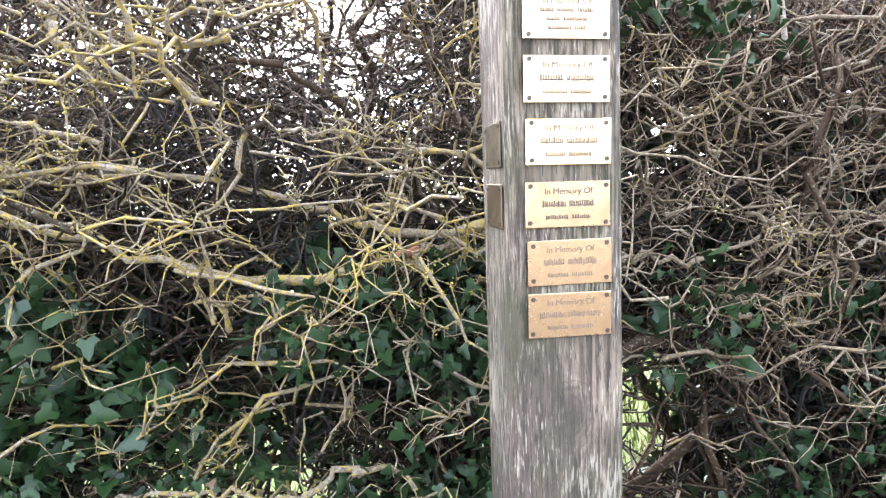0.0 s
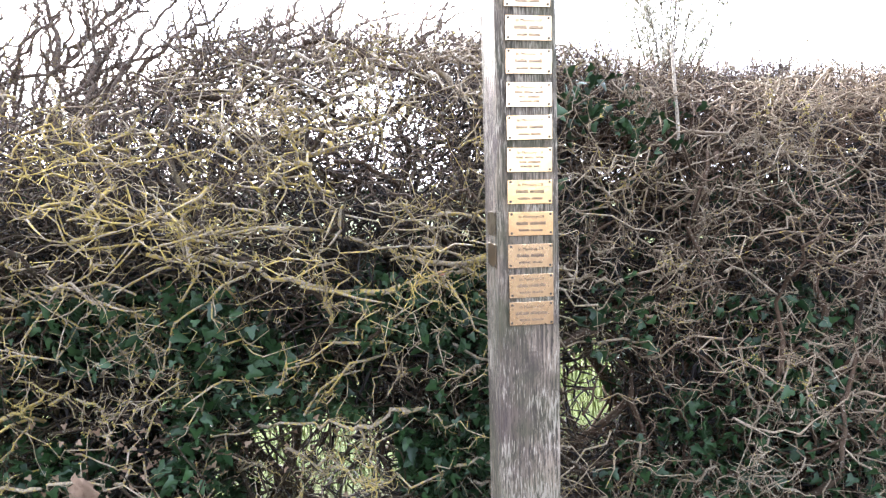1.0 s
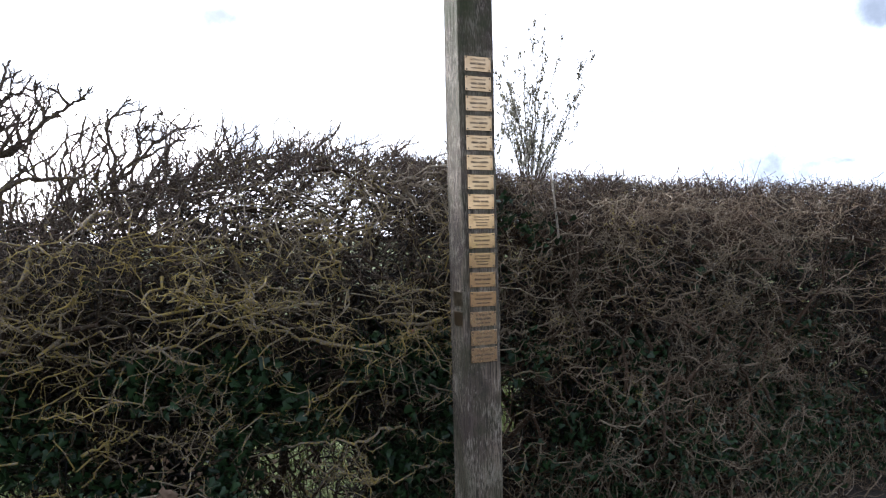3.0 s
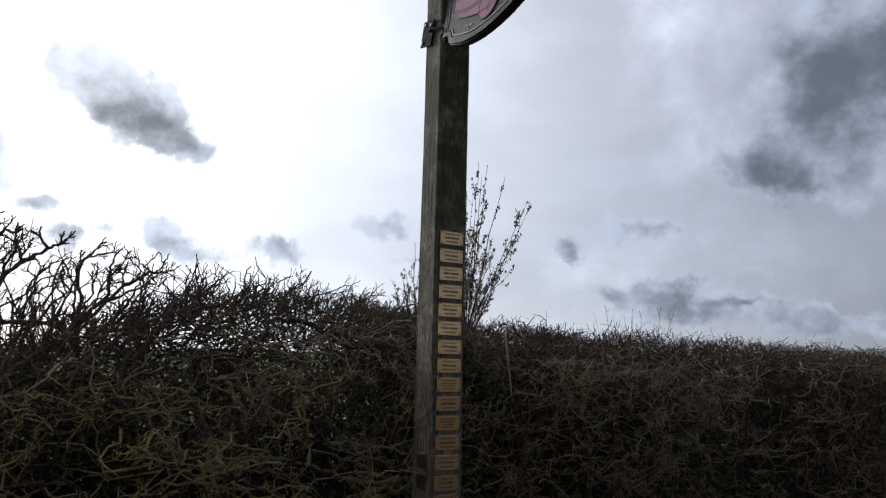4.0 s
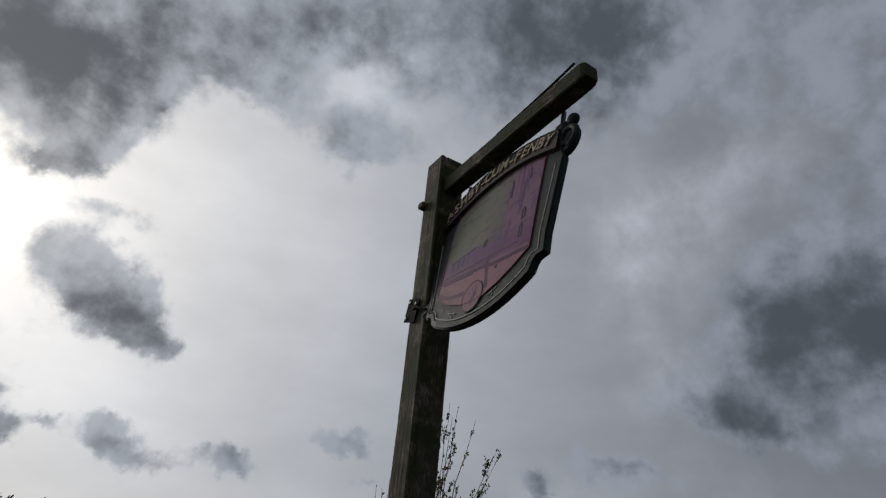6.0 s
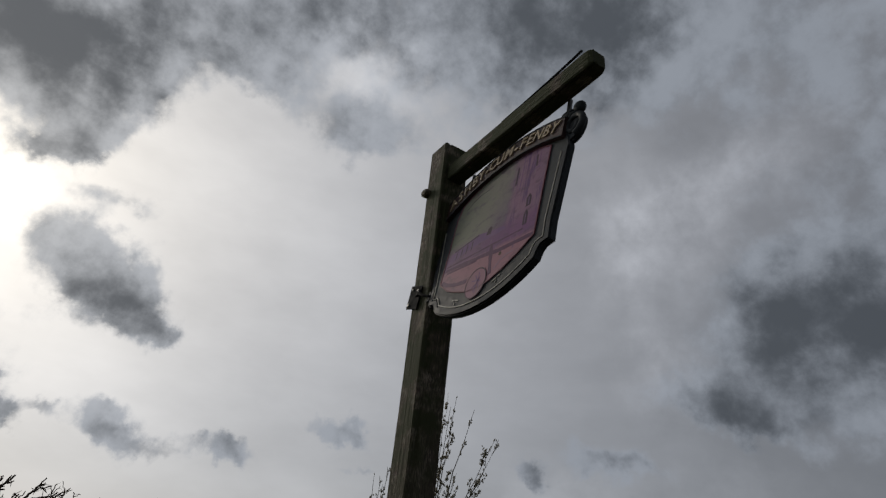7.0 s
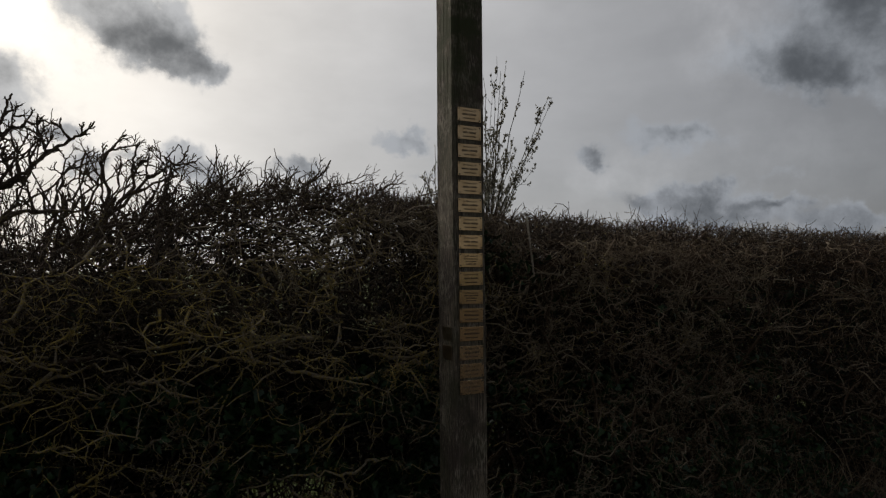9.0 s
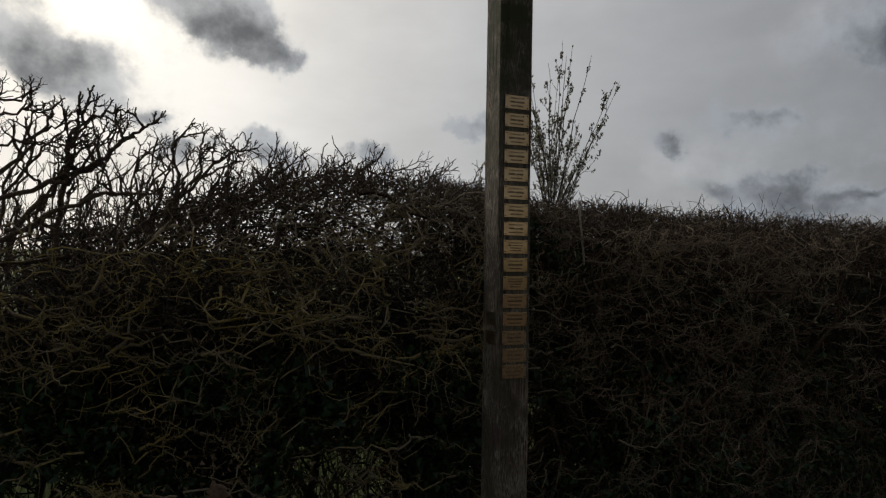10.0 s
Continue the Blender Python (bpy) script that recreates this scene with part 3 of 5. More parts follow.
SIDE_PLATE = bpy.data.meshes.new("side_plaque")
bm = box_bm(-0.0425, 0.0425, -0.0285, 0.0285, 0, 0.002, 0.0007, 1)
bm.to_mesh(SIDE_PLATE)
SIDE_PLATE.materials.append(M_BRONZE)
SIDE_PLATE_WORN = SIDE_PLATE.copy()
SIDE_PLATE_WORN.materials.clear()
SIDE_PLATE_WORN.materials.append(M_BRONZE_WORN)
for z, plate, text in ((1.2505, SIDE_PLATE_WORN, "worn grey-brown plaque on the side of the post"), (1.172, SIDE_PLATE, "dark tarnished bronze plaque on the side of the post")):
    plaque = link("plaque", plate, sign_post, text)
    plaque.matrix_basis = pose(-0.0762, 0.061, z, 90, 0, -90)
    for sx in (-1, 1):
        for sy in (-1, 1):
            link("screw", SCREW, plaque).location = (sx * 0.037, sy * 0.0225, 0.0019)

# ---- hanging sign ----
sign = tagged(new("hanging_sign"), "faded painted wooden village sign hanging from the oak arm", "sign")
U = Vector((0, -1, 0.014)).normalized()
V_ = Vector((0.145, 0, 1))
V_ = (V_ - U * U.dot(V_)).normalized()
W_ = U.cross(V_)
sign.matrix_basis = Matrix.Translation((-0.08, -0.428, 3.012)) @ Matrix((U, V_, W_)).transposed().to_4x4()


def half_outline(grow):
    """Right half of the shield from the bottom centre up; grow pushes it outwards."""
    pts = []
    for i in range(11):
        t = i / 10
        pts.append((0.340 * t, -0.118 + 0.09 * t ** 2.1))
    pts += [(0.346, -0.012), (0.356, 0.010), (0.371, 0.024), (0.392, 0.028), (0.412, 0.030)]
    pts += [(0.412 + 0.046 * i / 4, 0.030 + 0.45 * (i + 1) / 5) for i in range(5)]
    return [(x * (1 + grow / 0.4), y + grow * (y - 0.3) / 0.4) for x, y in pts]


def arch(u):
    return 0.692 - 0.52 * u * u


def shield(grow=0.0, crown=0.03):
    right = half_outline(grow)
    top = [(0.42 - 0.84 * i / 20, arch(0.42 - 0.84 * i / 20) + crown) for i in range(21)]
    return right + top + [(-x, y) for x, y in right[::-1][:-1]]


part("board", slab(shield(), -0.030, 0.0, 0.005), M_FRAME, sign, "dark slate-grey shield-shaped board")


def band(outer, inner, z0, z1):
    bm = bmesh.new()
    o = [bm.verts.new((x, y, z1)) for x, y in outer]
    n = [bm.verts.new((x, y, z1)) for x, y in inner]
    m = len(outer)
    for i in range(m - 1):
        bm.faces.new((o[i], o[i + 1], n[i + 1], n[i]))
    bmesh.ops.recalc_face_normals(bm, faces=bm.faces[:])
    bmesh.ops.solidify(bm, geom=bm.faces[:], thickness=z1 - z0)
    return bm


def rim_line(grow, width):
    a = [p for p in half_outline(grow)]
    b = [p for p in half_outline(grow - width)]
    a, b = [(-x, y) for x, y in a[::-1]] + a[1:], [(-x, y) for x, y in b[::-1]] + b[1:]
    return band(a, b, 0.0, 0.004)


part("rim", rim_line(-0.004, 0.022), M_FRAME, sign, "raised rim")
part("gold_line", rim_line(-0.034, 0.0042), M_LINE, sign, "thin faded gold line")


def picture_outline(s=1.0):
    right = [(0.0, -0.02), (0.06, -0.012), (0.14, 0.010), (0.23, 0.048), (0.315, 0.095), (0.326, 0.30), (0.342, 0.545)]
    top = [(0.342 - 0.668 * i / 16, 0.632 - 0.75 * (0.334 - 0.668 * i / 16) ** 2) for i in range(1, 16)]
    left = [(-0.316, 0.50), (-0.325, 0.30), (-0.335, 0.122), (-0.26, 0.062), (-0.20, 0.034), (-0.09, -0.008)]
    return [(x * s, 0.3 + (y - 0.3) * s) for x, y in right + top + left]


def picture_paint():
    """Sun-bleached signwriter's paint: a grey-green sky that turns into mauve stonework and a pink foreground."""
    k = Mat("bleached_painting", 0.6)
    u, v = k.axis(0), k.axis(1)
    wob = k.math("MULTIPLY", k.math("SUBTRACT", k.noise(9, 5, None, 0.65), 0.5), 0.34)
    streak = k.noise(30, 5, (1.0, 0.12, 1), 0.7, 2.0)
    c = k.mix(k.ramp(k.math("ADD", u, wob), -0.25, 0.30), (0.225, 0.234, 0.178), (0.290, 0.255, 0.238))
    tree = k.math("ADD", k.math("MULTIPLY", k.math("ADD", u, wob), 1.0), k.math("MULTIPLY", v, -0.55))
    c = k.mix(k.ramp(tree, -0.28, 0.0, 0, 0.85), c, (0.170, 0.108, 0.190))
    tower = k.math("MULTIPLY", k.ramp(k.math("ADD", u, k.math("MULTIPLY", wob, 0.5)), 0.08, 0.17), k.ramp(u, 0.42, 0.22, 0.45, 1.0))
    c = k.mix(k.math("MULTIPLY", tower, 0.75), c, (0.365, 0.190, 0.285))
    c = k.mix(k.math("MULTIPLY", tower, k.ramp(streak, 0.47, 0.60, 0, 0.85)), c, (0.120, 0.055, 0.175))
    low = k.math("ADD", k.math("MULTIPLY", u, 0.10), k.math("ADD", v, k.math("MULTIPLY", wob, 0.18)))
    c = k.mix(k.ramp(low, 0.31, 0.21, 0, 0.85), c, (0.225, 0.095, 0.225))
    c = k.mix(k.ramp(low, 0.165, 0.13), c, (0.400, 0.190, 0.240))
    c = k.mix(k.math("MULTIPLY", k.ramp(low, 0.10, 0.03), k.ramp(u, -0.05, -0.2)), c, (0.330, 0.165, 0.205))
    c = k.mix(k.ramp(k.noise(22, 5, (0.5, 1, 1), 0.7, 7.0), 0.50, 0.66, 0, 0.6), c, (0.135, 0.080, 0.130))
    c = k.mix(k.ramp(k.noise(60, 4, (1, 0.3, 1), 0.65, 4.0), 0.58, 0.76, 0, 0.35), c, (0.36, 0.29, 0.30))
    k.bump(k.noise(150, 3), 0.0004, 0.4)
    k.p.inputs["Specular IOR Level"].default_value = 0.12
    return k.done(c)


picture = part("picture", slab(picture_outline(), 0.0, 0.003, 0.0), picture_paint(), sign, "faded pink and mauve painting of a church")
part("picture_edge", band(picture_outline(1.02) + picture_outline(1.02)[:1], picture_outline(1.0) + picture_outline()[:1], 0.0, 0.005), M_P_RED, sign, "thin red picture edge")


def daub(name, points, mat, level, label=""):
    part(name, slab(points, 0.0028, 0.00312 + 0.00012 * level), mat, picture, label)


def stroke(name, points, width, mat, level):
    """A brush line of uneven width through the points."""
    rr = random.Random(len(points) * 31 + level)
    lo, hi = [], []
    for i, (x, y) in enumerate(points):
        x0, y0 = points[max(0, i - 1)]
        x1, y1 = points[min(len(points) - 1, i + 1)]
        n = math.hypot(x1 - x0, y1 - y0)
        w = width * rr.uniform(0.7, 1.2) / 2
        nx, ny = -(y1 - y0) / n * w, (x1 - x0) / n * w
        lo.append((x - nx, y - ny))
        hi.append((x + nx, y + ny))
    daub(name, lo + hi[::-1], mat, level)


def between(a, b, n=6):
    return [(a[0] + (b[0] - a[0]) * i / n, a[1] + (b[1] - a[1]) * i / n) for i in range(n + 1)]


daub("nave_roof", [(-0.30, 0.268), (-0.20, 0.286), (-0.09, 0.292), (0.02, 0.262), (0.10, 0.245), (0.12, 0.222), (-0.04, 0.232), (-0.16, 0.236), (-0.305, 0.214)], M_P_ROOF, 1)
stroke("eaves_line", between((-0.27, 0.276), (-0.085, 0.286)), 0.007, M_P_DARK, 3)
for u in (-0.245, -0.205, -0.165, -0.125):
    stroke("painted_buttress", between((u, 0.272), (u - 0.004, 0.222), 3), 0.006, M_P_DARK, 3)
daub("painted_window", [(-0.024, 0.255), (0.008, 0.250), (0.014, 0.282), (0.002, 0.292), (-0.016, 0.288)], M_P_DARK, 3)
stroke("wall_top", between((-0.315, 0.205), (0.05, 0.176)) + between((0.09, 0.172), (0.24, 0.158), 3), 0.008, M_P_PLUM, 2)
stroke("wall_band", between((-0.32, 0.186), (0.03, 0.136)) + between((0.08, 0.122), (0.318, 0.098), 4), 0.019, M_P_PLUM, 3)
stroke("wall_shade", between((-0.30, 0.166), (-0.06, 0.136), 5), 0.010, M_P_PLUM, 2)
stroke("gate_post", between((0.034, 0.178), (0.058, 0.016), 5), 0.022, M_P_PLUM, 4)
stroke("bank", [(-0.325, 0.122), (-0.27, 0.092), (-0.20, 0.068), (-0.14, 0.056), (-0.107, 0.050)], 0.024, M_P_PLUM, 2)
stroke("path", [(0.085, 0.030), (0.12, 0.060), (0.16, 0.072), (0.20, 0.070)], 0.010, M_P_STONE, 2)
for u0, v0, w, h in ((0.250, 0.272, 0.030, 0.068), (0.245, 0.178, 0.026, 0.080)):
    daub("painted_window", [(u0 - w / 2, v0), (u0 + w / 2, v0), (u0 + w / 2, v0 + h * 0.7), (u0, v0 + h), (u0 - w / 2, v0 + h * 0.7)], M_P_DARK, 3)
    daub("window_light", [(u0 - w * 0.10, v0 + h * 0.1), (u0 + w * 0.10, v0 + h * 0.1), (u0 + w * 0.10, v0 + h * 0.62), (u0, v0 + h * 0.8), (u0 - w * 0.10, v0 + h * 0.62)], M_P_ROOF, 4)
for a_, b_, w in (((0.134, 0.45), (0.138, 0.552), 0.012), ((0.168, 0.40), (0.176, 0.60), 0.005), ((0.262, 0.552), (0.266, 0.485), 0.011), ((0.19, 0.50), (0.192, 0.61), 0.004), ((0.225, 0.47), (0.29, 0.472), 0.005)):
    stroke("tower_line", between(a_, b_, 5), w, M_P_DARK if w > 0.008 else M_P_ROOF, 3)
stroke("bird_branch", [(-0.25, 0.52), (-0.20, 0.548), (-0.14, 0.560), (-0.08, 0.556)], 0.004, M_P_DARK, 3)
daub("sheep", [(0.111 + 0.010 * math.cos(a * 0.7854), 0.096 + 0.009 * math.sin(a * 0.7854)) for a in range(8)], M_INK, 5)
stroke("fence_stake", between((0.19, 0.085), (0.20, 0.125), 3), 0.005, M_P_ROOF, 3)

roundel = part("roundel", disc_bm(-0.03, 0.006, 0.072, 0.002, 0.0050, 40), M_P_FIELD, sign, "round pink emblem with a dark ring")
ring_o = [(-0.03 + 0.074 * math.cos(i * math.pi / 20), 0.008 + 0.074 * math.sin(i * math.pi / 20)) for i in range(41)]
ring_i = [(-0.03 + 0.068 * math.cos(i * math.pi / 20), 0.008 + 0.068 * math.sin(i * math.pi / 20)) for i in range(41)]
part("ring", band(ring_o, ring_i, 0.004, 0.0056), M_P_DARK, roundel)
for a0, ln in ((80, 0.05), (115, 0.04), (60, 0.038), (20, 0.03), (165, 0.035)):
    ca, sa = math.cos(radians(a0)), math.sin(radians(a0))
    bm = box_bm(-ln, ln, -0.0024, 0.0024, 0.0045, 0.0054)
    bmesh.ops.transform(bm, matrix=Matrix.Translation((-0.03 + 0.012 * sa, 0.008 - 0.01 * ca, 0)) @ Matrix.Rotation(radians(a0), 4, "Z"), verts=bm.verts[:])
    part("emblem_stroke", bm, M_P_ROOF, roundel)
for su in (-1, 1):
    for k, (du, dv, w) in enumerate(((0.13, -0.028, 0.028), (0.16, -0.018, 0.018), (0.145, -0.04, 0.012))):
        bm = box_bm(-w / 2, w / 2, -0.0025, 0.0025, 0, 0.003)
        bmesh.ops.transform(bm, matrix=Matrix.Translation((-0.03 + su * du, dv, 0)) @ Matrix.Rotation(su * radians(20 + 60 * (k == 2)), 4, "Z"), verts=bm.verts[:])
        part("date_stroke", bm, M_LINE, sign)

lo = [(u, arch(u) - 0.064) for u in np.linspace(-0.425, 0.425, 33)]
hi = [(u * 1.02, arch(u) + 0.046) for u in np.linspace(-0.425, 0.425, 33)]
ribbon = part("ribbon", band(hi, lo, 0.0, 0.020), M_RIBBON, sign, "dark red arched name ribbon")
for e, off in ((hi, -0.006), (lo, 0.0)):
    part("ribbon_edge", band([(x, y + off + 0.006) for x, y in e], [(x, y + off) for x, y in e], 0.018, 0.0225), M_FRAME, ribbon)
NAME = "ASHBY-CUM-FENBY"
WIDE = {"M": 1.35, "-": 0.7, "A": 1.05, "H": 1.1, "U": 1.05, "N": 1.08}
adv = [WIDE.get(ch, 0.92) for ch in NAME]
span, run = 0.80, 0.0
for ch, w in zip(NAME, adv):
    u = -span / 2 + span * (run + w / 2) / sum(adv)
    run += w
    ob = link("letter", lettering(ch, 0.084, 0.004, M_GOLD, 0.15, 0.0012), ribbon)
    ob.matrix_basis = Matrix.Translation((u, arch(u) - 0.007, 0.023)) @ Matrix.Rotation(math.atan(-1.2 * u), 4, "Z")

for s in (-1, 1):
    curl, radii = [], []
    for i in range(30):
        t = i / 29
        r = 0.060 * (1 - 0.74 * t)
        a = radians(-75 + 470 * t)
        curl.append((s * (0.462 + r * math.cos(a)), 0.590 + r * math.sin(a) * 1.12, -0.005 - 0.004 * t))
        radii.append(0.016 * (1 - 0.35 * t))
    Vs, Qs = tubes(np.array([curl]), np.array([radii]), 10)
    link("scroll", array_mesh("scroll", Vs, Qs, M_FRAME), sign, "carved scroll")
    part("scroll_back", slab([(s * (0.455 + 0.062 * math.cos(a)), 0.585 + 0.078 * math.sin(a)) for a in np.arange(18) * math.tau / 18], -0.032, -0.006, 0.008), M_FRAME, sign)
    for w_a, w_b in (((0.415, 0.645), (0.452, 0.690)), ((0.425, 0.628), (0.470, 0.668))):
        part("leaf_carving", rod_bm([(s * w_a[0], w_a[1], -0.008), (s * (w_a[0] + w_b[0]) / 2, (w_a[1] + w_b[1]) / 2 + 0.012, 0.002), (s * w_b[0], w_b[1], -0.010)], 0.010, 8), M_FRAME, sign, "", True)
    bm = bmesh.new()
    bmesh.ops.create_uvsphere(bm, u_segments=16, v_segments=10, radius=0.030)
    bmesh.ops.transform(bm, matrix=Matrix.Translation((s * 0.478, 0.692, -0.014)) @ Matrix.Diagonal((1, 0.95, 0.8, 1)), verts=bm.verts[:])
    part("knob", bm, M_FRAME, sign, "round carved knob", True)
for u in (-0.300, 0.405):
    part("hanger", rod_bm([(u, 0.62, -0.018), (u, 0.70, -0.018), (u - 0.003, 0.80, -0.020)], 0.011), M_GALV, sign, "iron hanger")
    part("hanger_plate", box_bm(u - 0.018, u + 0.018, 0.60, 0.70, -0.045, 0.006 if u > 0 else -0.008, 0.004), M_FRAME, sign)
part("ear_hinge", box_bm(-0.45, -0.405, 0.06, 0.12, -0.03, 0.006, 0.006), M_FRAME, sign, "corner fixing for the stay")


# ---- hedge ----
rng = np.random.default_rng(7)


def ease(v, lo, hi):
    t = np.clip((v - lo) / (hi - lo), 0, 1)
    return t * t * (3 - 2 * t)


def hedge_top(x, y=0.9):
    """Height of the cut top: it rises from the road side to the crest at the back."""
    z = 1.99 - 0.09 * ease(x, 0.05, 0.75) - 0.012 * np.clip(x - 0.4, 0, 12)
    z = z + 0.02 * ease(-x, -0.1, 0.3) - 0.26 * ease(-x, 0.5, 1.6)
    slope = 0.20 - 0.10 * ease(-x, 0.9, 1.7)
    return z - slope * np.clip(1.5 - y, 0, 1.3) + 0.018 * np.sin(x * 5.1) + 0.018 * np.sin(x * 13.7 + 1) + 0.012 * np.sin(x * 31.0 + 2 + 3 * y)


def hedge_front(x, z):
    y = 0.40 + 0.05 * np.sin(x * 3.1 + 0.6) + 0.05 * np.sin(z * 5 + x * 2.2)
    return y + np.where(x < -0.6, 0.8, 0.3) * np.clip(z - 1.45, 0, 1) + (0.10 - 0.55 * ease(x, 0.45, 1.7)) * np.clip(0.6 - z, 0, 1)


def inside(P, slack_front=0.10, slack_top=0.02):
    """Bends points that stray back to the cut faces of the hedge."""
    x, z = P[..., 0], P[..., 2]
    top = hedge_top(x, P[..., 1]) + slack_top
    z = np.where(z > top, top + (z - top) * 0.8, z)
    z = np.where(z < 0.02, 0.02 + (0.02 - z) * 0.3, z)
    f = hedge_front(x, z) - slack_front
    y = np.where(P[..., 1] < f, f - (f - P[..., 1]) * 0.45, P[..., 1])
    y = np.minimum(y, 1.85)
    return np.stack([x, y, z], -1)


def gaps(P):
    """True where a gap runs through the hedge to the light behind."""
    x, y, z = P[..., 0], P[..., 1] - 0.5, P[..., 2]
    right = (np.abs(x - 0.41 - 0.24 * y) < 0.11) & (np.abs(z - 0.61 + 0.28 * y) < 0.135)
    left = (np.abs(x + 0.60 + 0.27 * y) < 0.24) & (np.abs(z - 0.50 + 0.33 * y) < 0.11)
    end = (np.abs(x + 1.72 + 0.5 * y) < 0.20) & (np.abs(z - 0.47 + 0.2 * y) < 0.14)
    return right, left | end


def trim(P, over=0.035, lace=0.72):
    """Keeps the paths that stay under the cut top and out of the gaps."""
    high = (P[..., 2] - hedge_top(P[..., 0], P[..., 1])).max(1)
    right, left = gaps(P)
    u = rng.uniform(0, 1, len(P))
    low = (P[:, 2, 2] < 1.0) & (P[:, 2, 0] < 0.1) & (P[:, 2, 1] < 0.62)
    slant = P[:, 2, 2] - 0.3 * (P[:, 2, 1] - 0.5)
    open_ = ease(slant, 1.10, 1.36) * ease(-P[:, 2, 0], -0.05, 0.15) * (1 - 0.30 * ease(-P[:, 2, 0], 0.30, 0.60) * (1 - ease(-P[:, 2, 0], 1.1, 1.5)))
    thin = rng.uniform(0, 1, len(P)) < lace * open_ * (0.62 + 0.38 * ease(slant, 1.25, 1.60))
    return ~thin & (high < rng.exponential(over, len(P))) & ~(right.any(1) & (u < 0.86)) & ~(left.any(1) & (u < 0.72)) & ~(low & (rng.uniform(0, 1, len(P)) < 0.52))


def seeds(n, near_face, face=0.12):
    """Starting points in the hedge, thick near the camera's stretch and thinning along it."""
    u = rng.uniform(0, 1, n)
    x = np.where(u < 0.55, rng.uniform(-2.0, 1.9, n), np.where(u < 0.84, rng.uniform(1.8, 5.2, n), np.where(u < 0.90, rng.uniform(5.2, 13, n), rng.uniform(-4.2, -2.0, n))))
    z = rng.uniform(0.005, 1.0, n) ** np.where(x > 0.6, 1.2, 0.9) * (hedge_top(x, 1.5) + 0.01)
    f = hedge_front(x, z)
    deep = np.where(z > 1.2, 1.25, 0.95)
    d = np.where(rng.uniform(0, 1, n) < near_face, rng.exponential(face, n), rng.uniform(0.1, 1, n) * deep)
    y = f + np.minimum(d, deep)
    top = hedge_top(x, y)
    crowd = z > top
    z = np.where(crowd, top - rng.exponential(0.08, n), z)
    keep = ~(crowd & (x < 0.1) & (rng.uniform(0, 1, n) < 0.65))
    low = (z < 0.5) & (x < -0.2) & (rng.uniform(0, 1, n) < 0.3)
    keep &= ~low
    return np.stack([x, y, z], -1)[keep]


hedge = tagged(new("hedge"), "bare clipped hawthorn hedge with lichen on its tangled twigs", "hedge")

# trunks
for i in range(34):
    x = -2.9 + i * 0.34 + rng.uniform(-0.1, 0.1)
    if abs(x - 0.44) < 0.14:
        continue
    st = np.array([[x, 0.80 + 0.05 * max(x, 0) + rng.uniform(-0.12, 0.18), -0.05]])
    P = wander(rng, st, np.array([[rng.normal(0, 0.25), rng.normal(0, 0.15), 1.0]]), np.array([rng.uniform(1.2, 1.65)]), 12, 0.16, 0.06)
    P = inside(P, 0.0, -0.1)
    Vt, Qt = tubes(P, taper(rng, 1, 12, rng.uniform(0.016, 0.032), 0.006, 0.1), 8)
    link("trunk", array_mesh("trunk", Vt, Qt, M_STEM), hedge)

# boughs, branches, twigs, spurs
S0 = seeds(1500, 0.15)
d0 = rng.normal(0, 1, S0.shape) * [1.1, 0.5, 0.6] + [0, -0.2, 0.35]
P0 = inside(wander(rng, S0, d0, rng.uniform(0.4, 0.9, len(S0)), 10, 0.30, 0.02), -0.04)
P0 = P0[trim(P0, over=0.004, lace=0.9)]
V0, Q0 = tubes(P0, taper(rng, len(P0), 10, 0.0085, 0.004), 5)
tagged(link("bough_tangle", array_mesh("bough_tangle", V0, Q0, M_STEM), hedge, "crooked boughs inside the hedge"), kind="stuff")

S1 = seeds(11500, 0.42, 0.11)
d1 = rng.normal(0, 1, S1.shape) * [1.5, 0.5, 0.6] + [0, -0.25, 0.1]
P1 = inside(wander(rng, S1, d1, rng.uniform(0.15, 0.44, len(S1)), 8, 0.27, 0.0, 0.27))
P1 = P1[trim(P1)]
sparse = (P1[:, 3, 0] > 0.1) & (P1[:, 3, 2] < 1.72) & (P1[:, 3, 1] < hedge_front(P1[:, 3, 0], P1[:, 3, 2]) + 0.25) & (rng.uniform(0, 1, len(P1)) < 0.34)
P1 = P1[~sparse]
R1 = taper(rng, len(P1), 8, 0.0033, 0.0009, 0.42) * (1 - 0.10 * ease(P1[:, 3, 0], -0.1, 0.4))[:, None]
# branches behind the face take the bark colour darkened for shade
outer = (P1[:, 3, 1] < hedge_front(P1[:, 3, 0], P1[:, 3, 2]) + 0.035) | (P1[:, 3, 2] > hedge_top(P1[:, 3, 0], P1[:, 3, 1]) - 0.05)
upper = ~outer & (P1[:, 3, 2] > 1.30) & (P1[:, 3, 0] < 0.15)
for name, pick, mat, text in (("branch_tangle", outer, M_BRANCH, "crooked grey-brown branches"), ("upper_tangle", upper, M_YOUNG, "brown branches of the thin upper hedge"), ("inner_tangle", ~outer & ~upper, M_STEM, "inner branches coloured dark for shade")):
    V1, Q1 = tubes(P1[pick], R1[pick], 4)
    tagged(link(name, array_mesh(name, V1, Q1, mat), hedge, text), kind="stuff")

